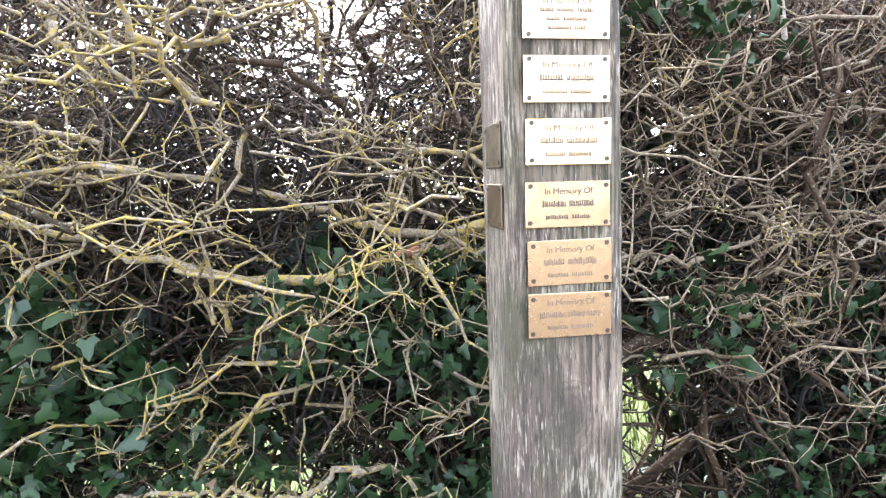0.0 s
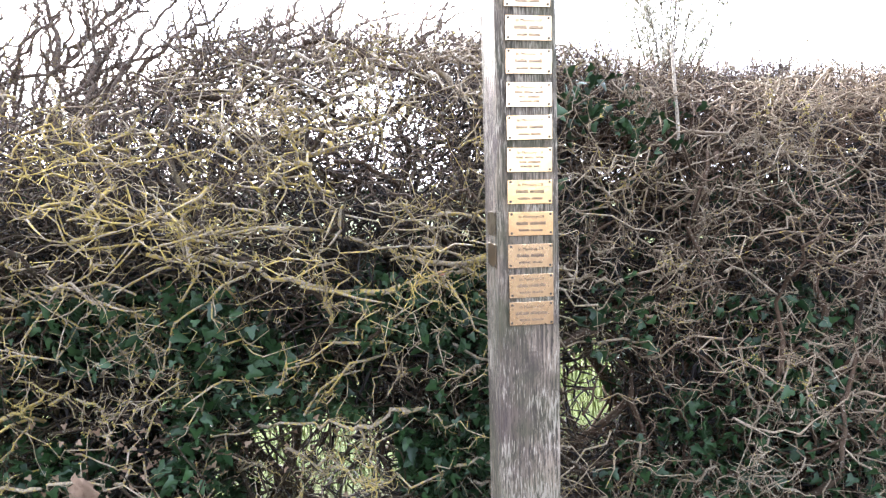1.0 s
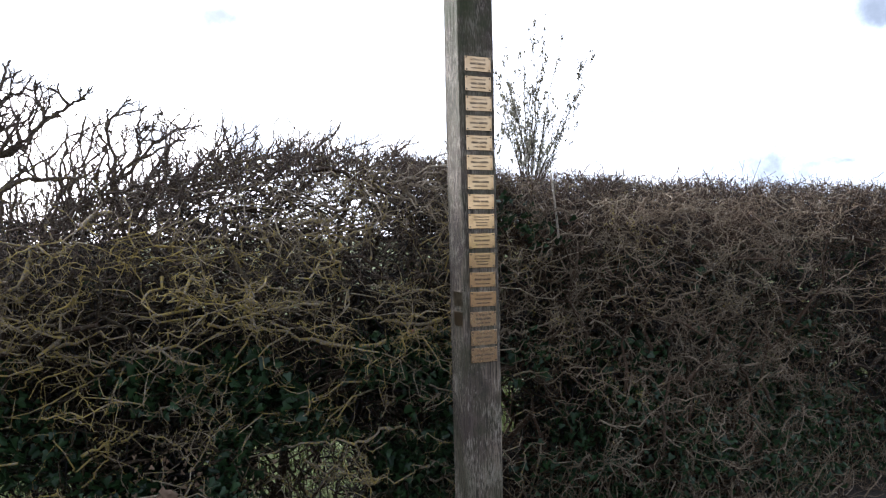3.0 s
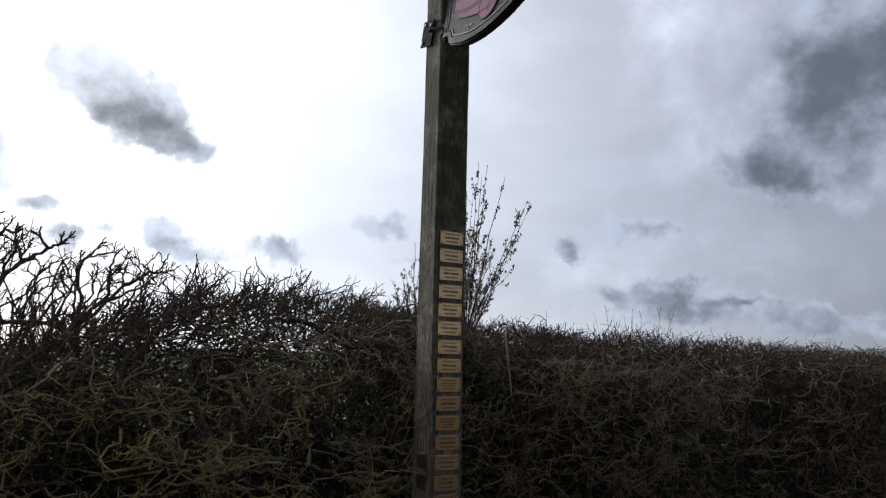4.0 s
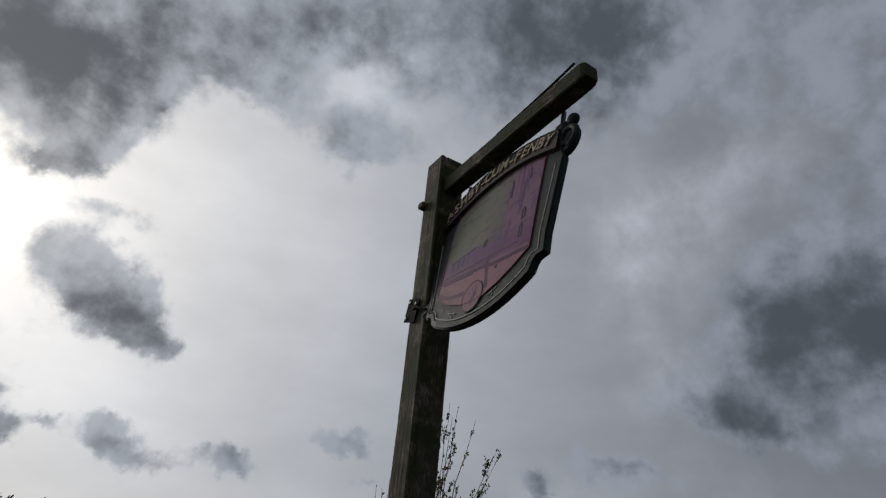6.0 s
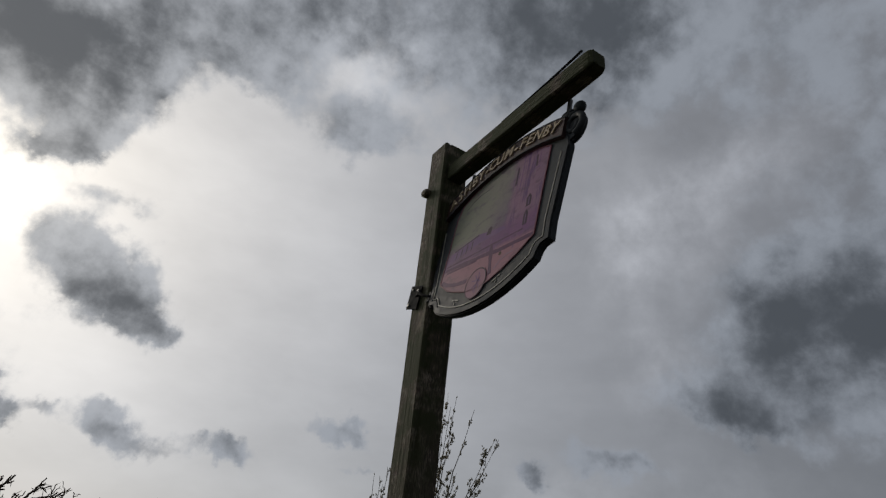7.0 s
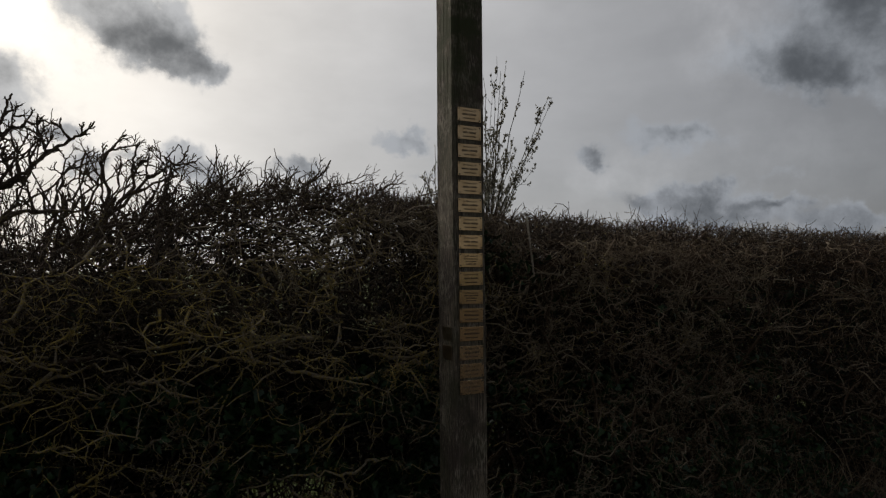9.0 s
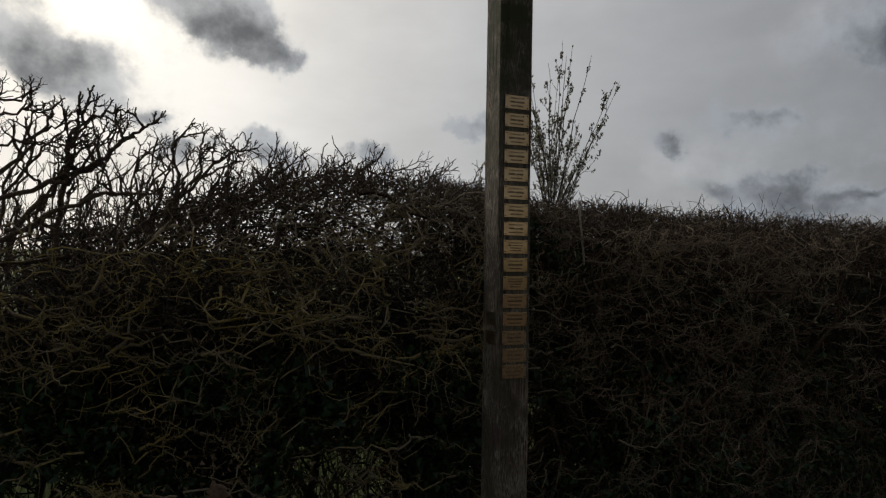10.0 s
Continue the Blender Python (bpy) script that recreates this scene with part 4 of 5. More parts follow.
# the outermost branches, which stand clear of the rest
near = seeds(3000, 1.0)
near = near[~((near[:, 2] < 0.9) & (near[:, 0] < 0) & (rng.uniform(0, 1, len(near)) < 0.4))]
near = near[(near[:, 0] > -2.1) & (near[:, 0] < 2.6) & (near[:, 2] > 0.35)][:320]
near[:, 1] = hedge_front(near[:, 0], near[:, 2]) + rng.uniform(-0.10, 0.05, len(near))
face_pts = []
for st in near:
    west = st[0] < 0.1
    d = rng.normal(0, 1, (1, 3)) * [1.3, 0.35, 0.5] + [0, -0.15, 0]
    P = inside(wander(rng, st[None], d, np.array([rng.uniform(0.2, 0.55)]), 10, 0.22, 0.0, 0.30), 0.16)
    if gaps(P)[0].any() or (P[0, :, 2] > hedge_top(P[0, :, 0], P[0, :, 1]) + 0.03).any():
        continue
    r = rng.uniform(0.0028, 0.0054) if west else rng.uniform(0.0024, 0.0040)
    m = rng.integers(5, 11)
    Sf = P[0, rng.integers(1, 10, m)]
    F = wander(rng, Sf, rng.normal(0, 1, (m, 3)) * [0.9, 0.6, 0.8] + [0, -0.2, 0.1], rng.uniform(0.025, 0.15, m), 5, 0.28, 0.0, 0.26)
    q = m * 3
    T = wander(rng, np.concatenate([P[0], F.reshape(-1, 3)])[rng.integers(0, 10 + m * 5, q)], rng.normal(0, 1, (q, 3)), rng.uniform(0.010, 0.035, q), 3, 0.2)
    face_pts += [P[0], F.reshape(-1, 3)]
    Vj, Qj = join(tubes(P, taper(rng, 1, 10, r, r * 0.28, 0.05) * (1 + 0.5 * (rng.uniform(0, 1, (1, 10)) < 0.25)), 6), tubes(F, taper(rng, m, 5, r * 0.5, r * 0.16, 0.15), 4), tubes(T, taper(rng, q, 3, 0.0016, 0.0006), 3))
    link("branch", array_mesh("branch", Vj, Qj, M_BRANCH), hedge)
face_pts = np.concatenate(face_pts)

pts = np.concatenate([face_pts, P1[outer][:, 1:6].reshape(-1, 3)])
crust = np.array([noise.noise(Vector((p[0] * 3.0, p[1] * 3.0, p[2] * 3.6 + 5.0))) for p in pts])
pts = pts[(crust - 0.16 * pts[:, 0] > 0.20) & (pts[:, 0] < 1.1) & (pts[:, 2] > 0.5)]
m = min(len(pts), 6000)
pts = pts[rng.permutation(len(pts))[:m]]
pts = np.repeat(pts, 3, axis=0) + rng.normal(0, 0.003, (m * 3, 3))
lump_v = np.array([(0, 0, 0.9), (0.8, 0.1, 0.1), (-0.1, 0.9, 0), (-0.8, -0.1, -0.1), (0.1, -0.7, 0.1), (0, 0, -0.7)])
lump_t = np.array([(0, 1, 2), (0, 2, 3), (0, 3, 4), (0, 4, 1), (5, 2, 1), (5, 3, 2), (5, 4, 3), (5, 1, 4)])


src = np.concatenate([P0[:, 2:].reshape(-1, 3), P1[:, 2:].reshape(-1, 3), P1[:, 3:].reshape(-1, 3)])
S2 = src[rng.integers(0, len(src), 30000)]
d2 = rng.normal(0, 1, S2.shape) * [1.15, 0.7, 0.85] + [0, -0.2, 0.15]
P2 = inside(wander(rng, S2, d2, rng.uniform(0.07, 0.26, len(S2)), 6, 0.36, 0.0, 0.20), 0.13, 0.04)
P2 = P2[trim(P2)]
R2 = taper(rng, len(P2), 6, 0.0021, 0.0006, 0.4)
# twigs set back from the face get the shade-darkened bark too
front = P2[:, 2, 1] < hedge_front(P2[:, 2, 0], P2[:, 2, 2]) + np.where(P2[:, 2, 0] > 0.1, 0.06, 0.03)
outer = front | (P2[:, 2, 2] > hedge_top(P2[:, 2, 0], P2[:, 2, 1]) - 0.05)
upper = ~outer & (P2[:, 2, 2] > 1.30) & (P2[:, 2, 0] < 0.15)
some = rng.uniform(0, 1, len(P2)) < np.where(P2[:, 2, 0] > 0.1, 0.62, 0.52)
for name, pick, mat, text in (("twig_tangle", outer & (some | ~front), M_TWIG, "tangled brown twigs"), ("upper_twig_tangle", upper, M_YOUNG, "brown twigs of the thin upper hedge"), ("inner_twig_tangle", ~outer & ~upper, M_STEM, "inner twigs coloured dark for shade")):
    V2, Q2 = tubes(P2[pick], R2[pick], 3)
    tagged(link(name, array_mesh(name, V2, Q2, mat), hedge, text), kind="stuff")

Vl, Tl = leaves(pts, rng.uniform(0.0014, 0.0042, m * 3), rng.uniform(0, 6, m * 3), rng.uniform(0, 6, m * 3), rng.uniform(0, 6, m * 3), lump_v, lump_t)
tagged(link("lichen_crust", array_mesh("lichen_crust", Vl, Tl, M_LICHEN), hedge, "mustard-yellow lichen tufts on the twigs"), kind="stuff")

# the heart of the hedge: added twigs, near black to stand for deep shade
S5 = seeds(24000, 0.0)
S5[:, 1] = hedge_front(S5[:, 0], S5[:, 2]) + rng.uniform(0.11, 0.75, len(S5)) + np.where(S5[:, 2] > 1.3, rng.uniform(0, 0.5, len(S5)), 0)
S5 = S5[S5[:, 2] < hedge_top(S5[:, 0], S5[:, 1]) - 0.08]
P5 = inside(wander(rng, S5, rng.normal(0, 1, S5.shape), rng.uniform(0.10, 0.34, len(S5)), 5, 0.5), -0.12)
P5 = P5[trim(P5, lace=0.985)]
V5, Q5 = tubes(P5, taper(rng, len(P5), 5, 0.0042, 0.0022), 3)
tagged(link("heart_shade_thicket", array_mesh("heart_shade_thicket", V5, Q5, M_HEART), hedge, "twigs coloured near black as shade in the heart of the hedge"), kind="stuff")

src = np.concatenate([P2[some, 1:].reshape(-1, 3), P1[:, 1:].reshape(-1, 3), face_pts, face_pts])
src = src[src[:, 1] < hedge_front(src[:, 0], src[:, 2]) + 0.10]
S3 = src[rng.integers(0, len(src), 17000)]
P3 = wander(rng, S3, rng.normal(0, 1, S3.shape), rng.uniform(0.012, 0.05, len(S3)), 3, 0.35)
V3, Q3 = tubes(P3, taper(rng, len(S3), 3, 0.0015, 0.0005), 3)
tagged(link("thorny_fuzz", array_mesh("thorny_fuzz", V3, Q3, M_TWIG), hedge, "short thorny spurs"), kind="stuff")

# thin upper part of the hedge, where the light comes through a lattice of fine twigs
n = 2500
x, z, y = rng.uniform(-1.8, 0.05, n), rng.uniform(1.18, 1.95, n), rng.uniform(0.5, 1.5, n)
S6 = np.stack([x, y, z], -1)[z < hedge_top(x, y) + 0.02]
P6 = inside(wander(rng, S6, rng.normal(0, 1, S6.shape) * [1.1, 0.6, 0.8], rng.uniform(0.10, 0.30, len(S6)), 7, 0.34, 0.0, 0.20), 0.08, 0.04)
V6, Q6 = tubes(P6, taper(rng, len(S6), 7, 0.0026, 0.0010), 4)
tagged(link("lattice_tangle", array_mesh("lattice_tangle", V6, Q6, M_YOUNG), hedge, "lattice of fine twigs in the thin upper hedge"), kind="stuff")

# close-grown twigs under the cut top, in the bark colour darkened for shade
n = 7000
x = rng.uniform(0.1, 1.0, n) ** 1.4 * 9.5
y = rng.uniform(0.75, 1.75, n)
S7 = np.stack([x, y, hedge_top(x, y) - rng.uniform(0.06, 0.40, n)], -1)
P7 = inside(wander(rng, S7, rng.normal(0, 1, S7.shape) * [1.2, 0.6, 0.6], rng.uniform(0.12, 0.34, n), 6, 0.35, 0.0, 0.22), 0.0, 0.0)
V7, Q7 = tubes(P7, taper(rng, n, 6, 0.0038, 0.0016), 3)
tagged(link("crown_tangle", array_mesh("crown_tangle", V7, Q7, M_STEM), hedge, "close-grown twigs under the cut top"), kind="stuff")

# clipped ends along the top
n = 14000
x = np.where(rng.uniform(0, 1, n) < 0.46, rng.uniform(-1.5, 2.0, n) - rng.exponential(0.12, n), rng.uniform(2.0, 10, n))
keep = ~((x < 0.05) & (rng.uniform(0, 1, n) < 0.72))
x, n = x[keep], int(keep.sum())
y4 = 0.6 + 1.2 * rng.uniform(0, 1, n) ** 0.8
S4 = np.stack([x, y4, hedge_top(x, y4) - rng.uniform(0.0, 0.12, n)], -1)
tall = rng.uniform(0.04, 0.12, n) + np.where(rng.uniform(0, 1, n) < 0.04, rng.uniform(0.03, 0.09, n), 0) * np.where(x < 3, 1.0, 0.5)
tall = tall * (1 - 0.35 * ease(x, 0.6, 1.6)) * (1 + 0.75 * ease(-x, -0.1, 0.25))
P4 = wander(rng, S4, rng.normal(0, 1, (n, 3)) * [0.65, 0.35, 0.2] + [0.1, 0, 0.9], tall, 5, 0.30, 0.0, 0.2)
V4, Q4 = tubes(P4, taper(rng, n, 5, 0.0026, 0.0010) * (1 + 0.35 * ease(-x, -0.1, 0.2))[:, None], 4)
tagged(link("top_fringe", array_mesh("top_fringe", V4, Q4, M_YOUNG), hedge, "upright twig ends on the cut top"), kind="stuff")


def antler(out, start, d, length, r, levels):
    """A zigzag hawthorn spray: each piece forks into two or three thinner ones."""
    d = np.array(d, float)
    d /= np.linalg.norm(d) + 1e-9
    bow = rng.normal(0, 0.22, 3)
    t = np.linspace(0, 1, 5)[:, None]
    P = start + d * length * t + bow * length * (t * t) * 0.6 + rng.normal(0, 0.05 * length, (5, 3)) * [[0], [1], [1], [1], [0]]
    R = np.linspace(r, r * 0.74, 5) * (1 + np.abs(rng.normal(0, 0.10, 5)))
    R[0] *= 1.12
    out.append((P, R))
    for _ in range(int(rng.integers(0, 3))):
        i = int(rng.integers(1, 4))
        e = d * 0.3 + rng.normal(0, 1, 3) * [0.9, 0.5, 0.8]
        e /= np.linalg.norm(e)
        q = rng.uniform(0.010, 0.028)
        out.append((P[i] + e * q * np.linspace(0, 1, 5)[:, None], np.linspace(r * 0.42, r * 0.20, 5)))
    if levels == 0:
        return
    tip = P[-1] - P[-2]
    tip /= np.linalg.norm(tip) + 1e-9
    side = np.cross(tip, [0, 1, 0]) * (1 if rng.uniform() < 0.5 else -1)
    for j in range(2 if rng.uniform() < 0.72 else 3):
        a = (0.30, -0.62, 0.85)[j] * rng.uniform(0.6, 1.35)
        e = tip + side * a + rng.normal(0, 0.16, 3) * [1, 1.6, 1] + [0.03, 0, 0.10]
        antler(out, P[-1] if j < 2 else P[-2], e, length * rng.uniform(0.55, 0.98), r * (0.80 if j == 0 else 0.66), levels - 1)


def shoot(points, r, forks, reach=0.16):
    """A stout knuckled hawthorn shoot with flailed forks."""
    r = r * 0.72
    pts = np.array(points, float)
    k = 4 * (len(pts) - 1) + 1
    main = np.stack([np.interp(np.linspace(0, len(pts) - 1, k), np.arange(len(pts)), pts[:, i]) for i in range(3)], -1)
    main = main + rng.normal(0, 0.007, main.shape)
    out = []
    along = main[-1] - main[-3]
    antler(out, main[-1], along, reach * 0.7, r * 0.60, 2)
    for _ in range(forks // 2 + 1):
        i = int(rng.integers(k // 3, k))
        e = (main[i] - main[i - 1]) / (np.linalg.norm(main[i] - main[i - 1]) + 1e-9) * 0.5 + rng.normal(0, 1, 3) * [0.7, 0.35, 0.3] + [0.05, 0, 0.6]
        antler(out, main[i], e, reach * rng.uniform(0.5, 1.0), r * 0.55, int(rng.integers(1, 3)))
    P, R = np.stack([p for p, _ in out]), np.stack([q for _, q in out])
    Vj, Qj = join(tubes(main[None], taper(rng, 1, k, r, r * 0.62, 0.05), 7), tubes(P, R, 5))
    link("shoot", array_mesh("shoot", Vj, Qj, M_YOUNG), hedge, "knuckled flailed shoot above the hedge")


for points, r, f, reach in (
        (((-1.30, 0.85, 1.50), (-1.36, 0.80, 1.74), (-1.34, 0.80, 1.83), (-1.37, 0.80, 1.96), (-1.34, 0.80, 2.05)), 0.0125, 8, 0.07),
        (((-1.35, 0.80, 1.76), (-1.25, 0.80, 1.88), (-1.25, 0.80, 2.01)), 0.010, 7, 0.06),
        (((-1.35, 0.80, 1.75), (-1.24, 0.80, 1.87), (-1.14, 0.80, 1.97), (-1.07, 0.80, 2.01)), 0.011, 9, 0.07),
        (((-1.30, 0.80, 1.82), (-1.21, 0.80, 1.89), (-1.06, 0.80, 1.96), (-1.12, 0.80, 2.02)), 0.009, 8, 0.07),
        (((-1.36, 0.80, 1.80), (-1.36, 0.80, 1.89), (-1.42, 0.80, 2.00)), 0.007, 4, 0.05),
        (((-1.15, 0.80, 1.70), (-0.98, 0.80, 1.86), (-0.88, 0.80, 1.92)), 0.010, 9, 0.10),
        (((-1.05, 0.85, 1.74), (-0.86, 0.85, 1.86), (-0.70, 0.85, 1.90), (-0.60, 0.85, 1.94)), 0.009, 10, 0.07),
        (((-0.80, 0.90, 1.80), (-0.62, 0.85, 1.88), (-0.42, 0.82, 1.96)), 0.008, 8, 0.06),
        (((-0.50, 0.95, 1.86), (-0.32, 0.90, 1.95), (-0.20, 0.90, 1.99)), 0.007, 7, 0.08),
        (((-1.80, 0.60, 1.45), (-1.78, 0.60, 1.66), (-1.76, 0.60, 1.90), (-1.73, 0.60, 2.00), (-1.70, 0.60, 2.07)), 0.016, 8, 0.06),
        (((-1.76, 0.60, 1.86), (-1.75, 0.60, 1.96), (-1.77, 0.60, 2.06)), 0.009, 5, 0.05),
        (((-1.75, 0.60, 1.94), (-1.73, 0.60, 2.02), (-1.64, 0.60, 2.08), (-1.61, 0.60, 2.10)), 0.009, 7, 0.06),
        (((-1.95, 0.58, 1.58), (-1.85, 0.58, 1.70), (-1.76, 0.58, 1.80), (-1.63, 0.58, 1.88), (-1.54, 0.58, 1.98), (-1.47, 0.58, 2.04)), 0.014, 11, 0.07),
        (((-1.63, 0.58, 1.87), (-1.65, 0.58, 2.00)), 0.008, 4, 0.05),
        (((-1.60, 0.58, 1.89), (-1.57, 0.58, 2.04)), 0.008, 5, 0.05),
        (((-2.20, 0.60, 1.92), (-1.99, 0.60, 1.94), (-1.88, 0.60, 1.94), (-1.78, 0.60, 1.94)), 0.010, 5, 0.05),
        (((-2.25, 0.60, 2.06), (-2.09, 0.60, 2.11), (-1.94, 0.60, 2.11), (-1.91, 0.60, 2.13)), 0.008, 6, 0.06),
        (((-2.20, 0.60, 1.95), (-1.99, 0.60, 2.05), (-1.91, 0.60, 2.07), (-1.87, 0.60, 2.11)), 0.010, 6, 0.06),
        (((-2.30, 0.56, 1.56), (-2.09, 0.56, 1.65), (-1.87, 0.56, 1.76), (-1.75, 0.56, 1.79), (-1.69, 0.56, 1.85)), 0.017, 12, 0.09),
        (((-2.20, 0.60, 1.64), (-2.07, 0.60, 1.75), (-1.91, 0.60, 1.88), (-1.86, 0.60, 1.99)), 0.014, 11, 0.09),
        (((-2.05, 0.56, 1.50), (-1.92, 0.56, 1.58), (-1.80, 0.56, 1.66), (-1.61, 0.56, 1.76), (-1.51, 0.56, 1.75)), 0.014, 12, 0.09),
        (((-2.45, 0.65, 1.50), (-2.35, 0.62, 1.80), (-2.24, 0.60, 1.95), (-2.20, 0.60, 2.08)), 0.014, 12, 0.10),
        (((-2.60, 0.75, 1.60), (-2.62, 0.72, 1.90), (-2.55, 0.70, 2.15)), 0.016, 12, 0.16),
        (((-1.60, 0.60, 1.48), (-1.48, 0.58, 1.62), (-1.36, 0.58, 1.70), (-1.22, 0.60, 1.74)), 0.011, 10, 0.10),
        (((-1.35, 0.62, 1.55), (-1.18, 0.64, 1.72), (-1.00, 0.68, 1.80)), 0.010, 10, 0.10)):
    shoot(points, r, f, reach)
for i in range(58):
    bx = -2.6 + 0.044 * i + rng.uniform(-0.04, 0.04)
    if bx < -1.75 and i % 2:
        continue
    by = rng.uniform(0.5, 1.25)
    bz = float(hedge_top(bx, by)) - rng.uniform(0.10, 0.26)
    dx = rng.uniform(0.04, 0.32)
    crest = float(np.interp(bx + dx, [-2.6, -1.9, -1.7, -1.5, -1.34, -1.06, -0.7, 0.1], [2.10, 2.17, 2.13, 2.05, 2.03, 1.98, 1.96, 1.97])) + 0.16 * (by - 0.8)
    dz = max(0.08, crest - bz - rng.uniform(0.03, 0.16))
    shoot(((bx, by, bz), (bx + dx * 0.3, by, bz + dz * 0.45), (bx + dx * 0.65, by, bz + dz * 0.75), (bx + dx, by, bz + dz)), rng.uniform(0.006, 0.0105), int(rng.integers(4, 9)) if bx < -1.0 else int(rng.integers(2, 5)), 0.075)
for a, c in (((-1.43, 0.60, 1.60), (-1.43, 0.60, 2.00)), ((-1.44, 0.62, 1.60), (-1.65, 0.60, 2.00)), ((-1.62, 0.62, 1.78), (-1.41, 0.60, 1.97)), ((-1.48, 0.60, 1.62), (-1.50, 0.60, 1.84)),
             ((-1.40, 0.62, 1.62), (-1.33, 0.60, 1.80)), ((-0.93, 0.85, 1.80), (-0.90, 0.80, 2.06)), ((-0.72, 0.85, 1.86), (-0.66, 0.80, 2.06)), ((-0.52, 0.85, 1.88), (-0.35, 0.80, 2.07)),
             ((1.30, 1.30, 1.80), (1.42, 1.30, 1.96))):
    a, c = np.array(a), np.array(c)
    P = (a + (c - a) * np.linspace(0, 1, 8)[:, None] + rng.normal(0, 0.006, (8, 3)))[None]
    Vj, Qj = tubes(P, taper(rng, 1, 8, 0.0046, 0.0028, 0.05), 6)
    link("shoot", array_mesh("shoot", Vj, Qj, M_YOUNG), hedge, "straight young shoot")

# big lichened limbs on the face of the hedge
for pts, r0 in ((((-0.06, 0.42, 1.085), (-0.18, 0.40, 1.075), (-0.34, 0.37, 1.03), (-0.52, 0.36, 1.06), (-0.74, 0.38, 1.14), (-1.0, 0.42, 1.17)), 0.012),
                (((-0.02, 0.40, 1.12), (-0.16, 0.41, 1.10), (-0.30, 0.45, 1.15), (-0.5, 0.44, 1.22), (-0.8, 0.46, 1.24)), 0.009),
                (((-0.28, 0.36, 0.69), (-0.42, 0.34, 0.64), (-0.62, 0.38, 0.66), (-0.86, 0.42, 0.62)), 0.0065),
                (((-0.80, 0.46, 1.57), (-0.756, 0.42, 1.482), (-0.72, 0.40, 1.43), (-0.69, 0.40, 1.39)), 0.009),
                (((0.16, 0.42, 1.10), (0.30, 0.44, 1.04), (0.44, 0.46, 1.02), (0.62, 0.50, 1.06)), 0.008)):
    P = np.array([pts], float)
    fine_ = np.stack([np.interp(np.linspace(0, len(pts) - 1, 22), np.arange(len(pts)), P[0, :, i]) for i in range(3)], -1)[None]
    fine_ = fine_ + rng.normal(0, 0.006, fine_.shape)
    Vj, Qj = tubes(fine_, taper(rng, 1, 22, r0, r0 * 0.45, 0.02), 8)
    link("limb", array_mesh("limb", Vj, Qj, M_BRANCH), hedge, "thick limb crusted with yellow lichen")
P = np.array([[(-0.150, 0.395, 1.082), (-0.158, 0.385, 1.083), (-0.172, 0.378, 1.08), (-0.20, 0.372, 1.074)]])
Vj, Qj = tubes(P, np.array([[0.003, 0.011, 0.012, 0.004]]), 8)
link("broken_end", array_mesh("broken_end", Vj, Qj, M_SPLIT), hedge, "splintered red-brown break in a limb")

cane = np.array([[(0.658, 0.48, 1.44), (0.662, 0.50, 1.54), (0.668, 0.53, 1.65), (0.676, 0.57, 1.80)]])
Vj, Qj = tubes(cane, np.array([[0.006, 0.0058, 0.0056, 0.0054]]), 8)
tagged(new("garden_cane", array_mesh("garden_cane", Vj, Qj, M_CANE)), "thin pale upright cane stuck in the hedge", "cane")


# ---- ivy ----
def ivy_template():
    """A five-lobed ivy leaf with a folded midrib, one unit long, tip towards -z."""
    rim = [(0, 0.10), (0.30, 0.30), (0.52, 0.02), (0.30, -0.18), (0.22, -0.55), (0, -0.90), (-0.22, -0.55), (-0.30, -0.18), (-0.52, 0.02), (-0.30, 0.30)]
    V = [(0, -0.03, -0.12)] + [(x, 0.26 * abs(x) + 0.10 * z * z, z) for x, z in rim]
    m = len(rim)
    T = [(0, 1 + i, 1 + (i + 1) % m) for i in range(m)]
    return np.array(V), np.array(T)


LV, LT = ivy_template()


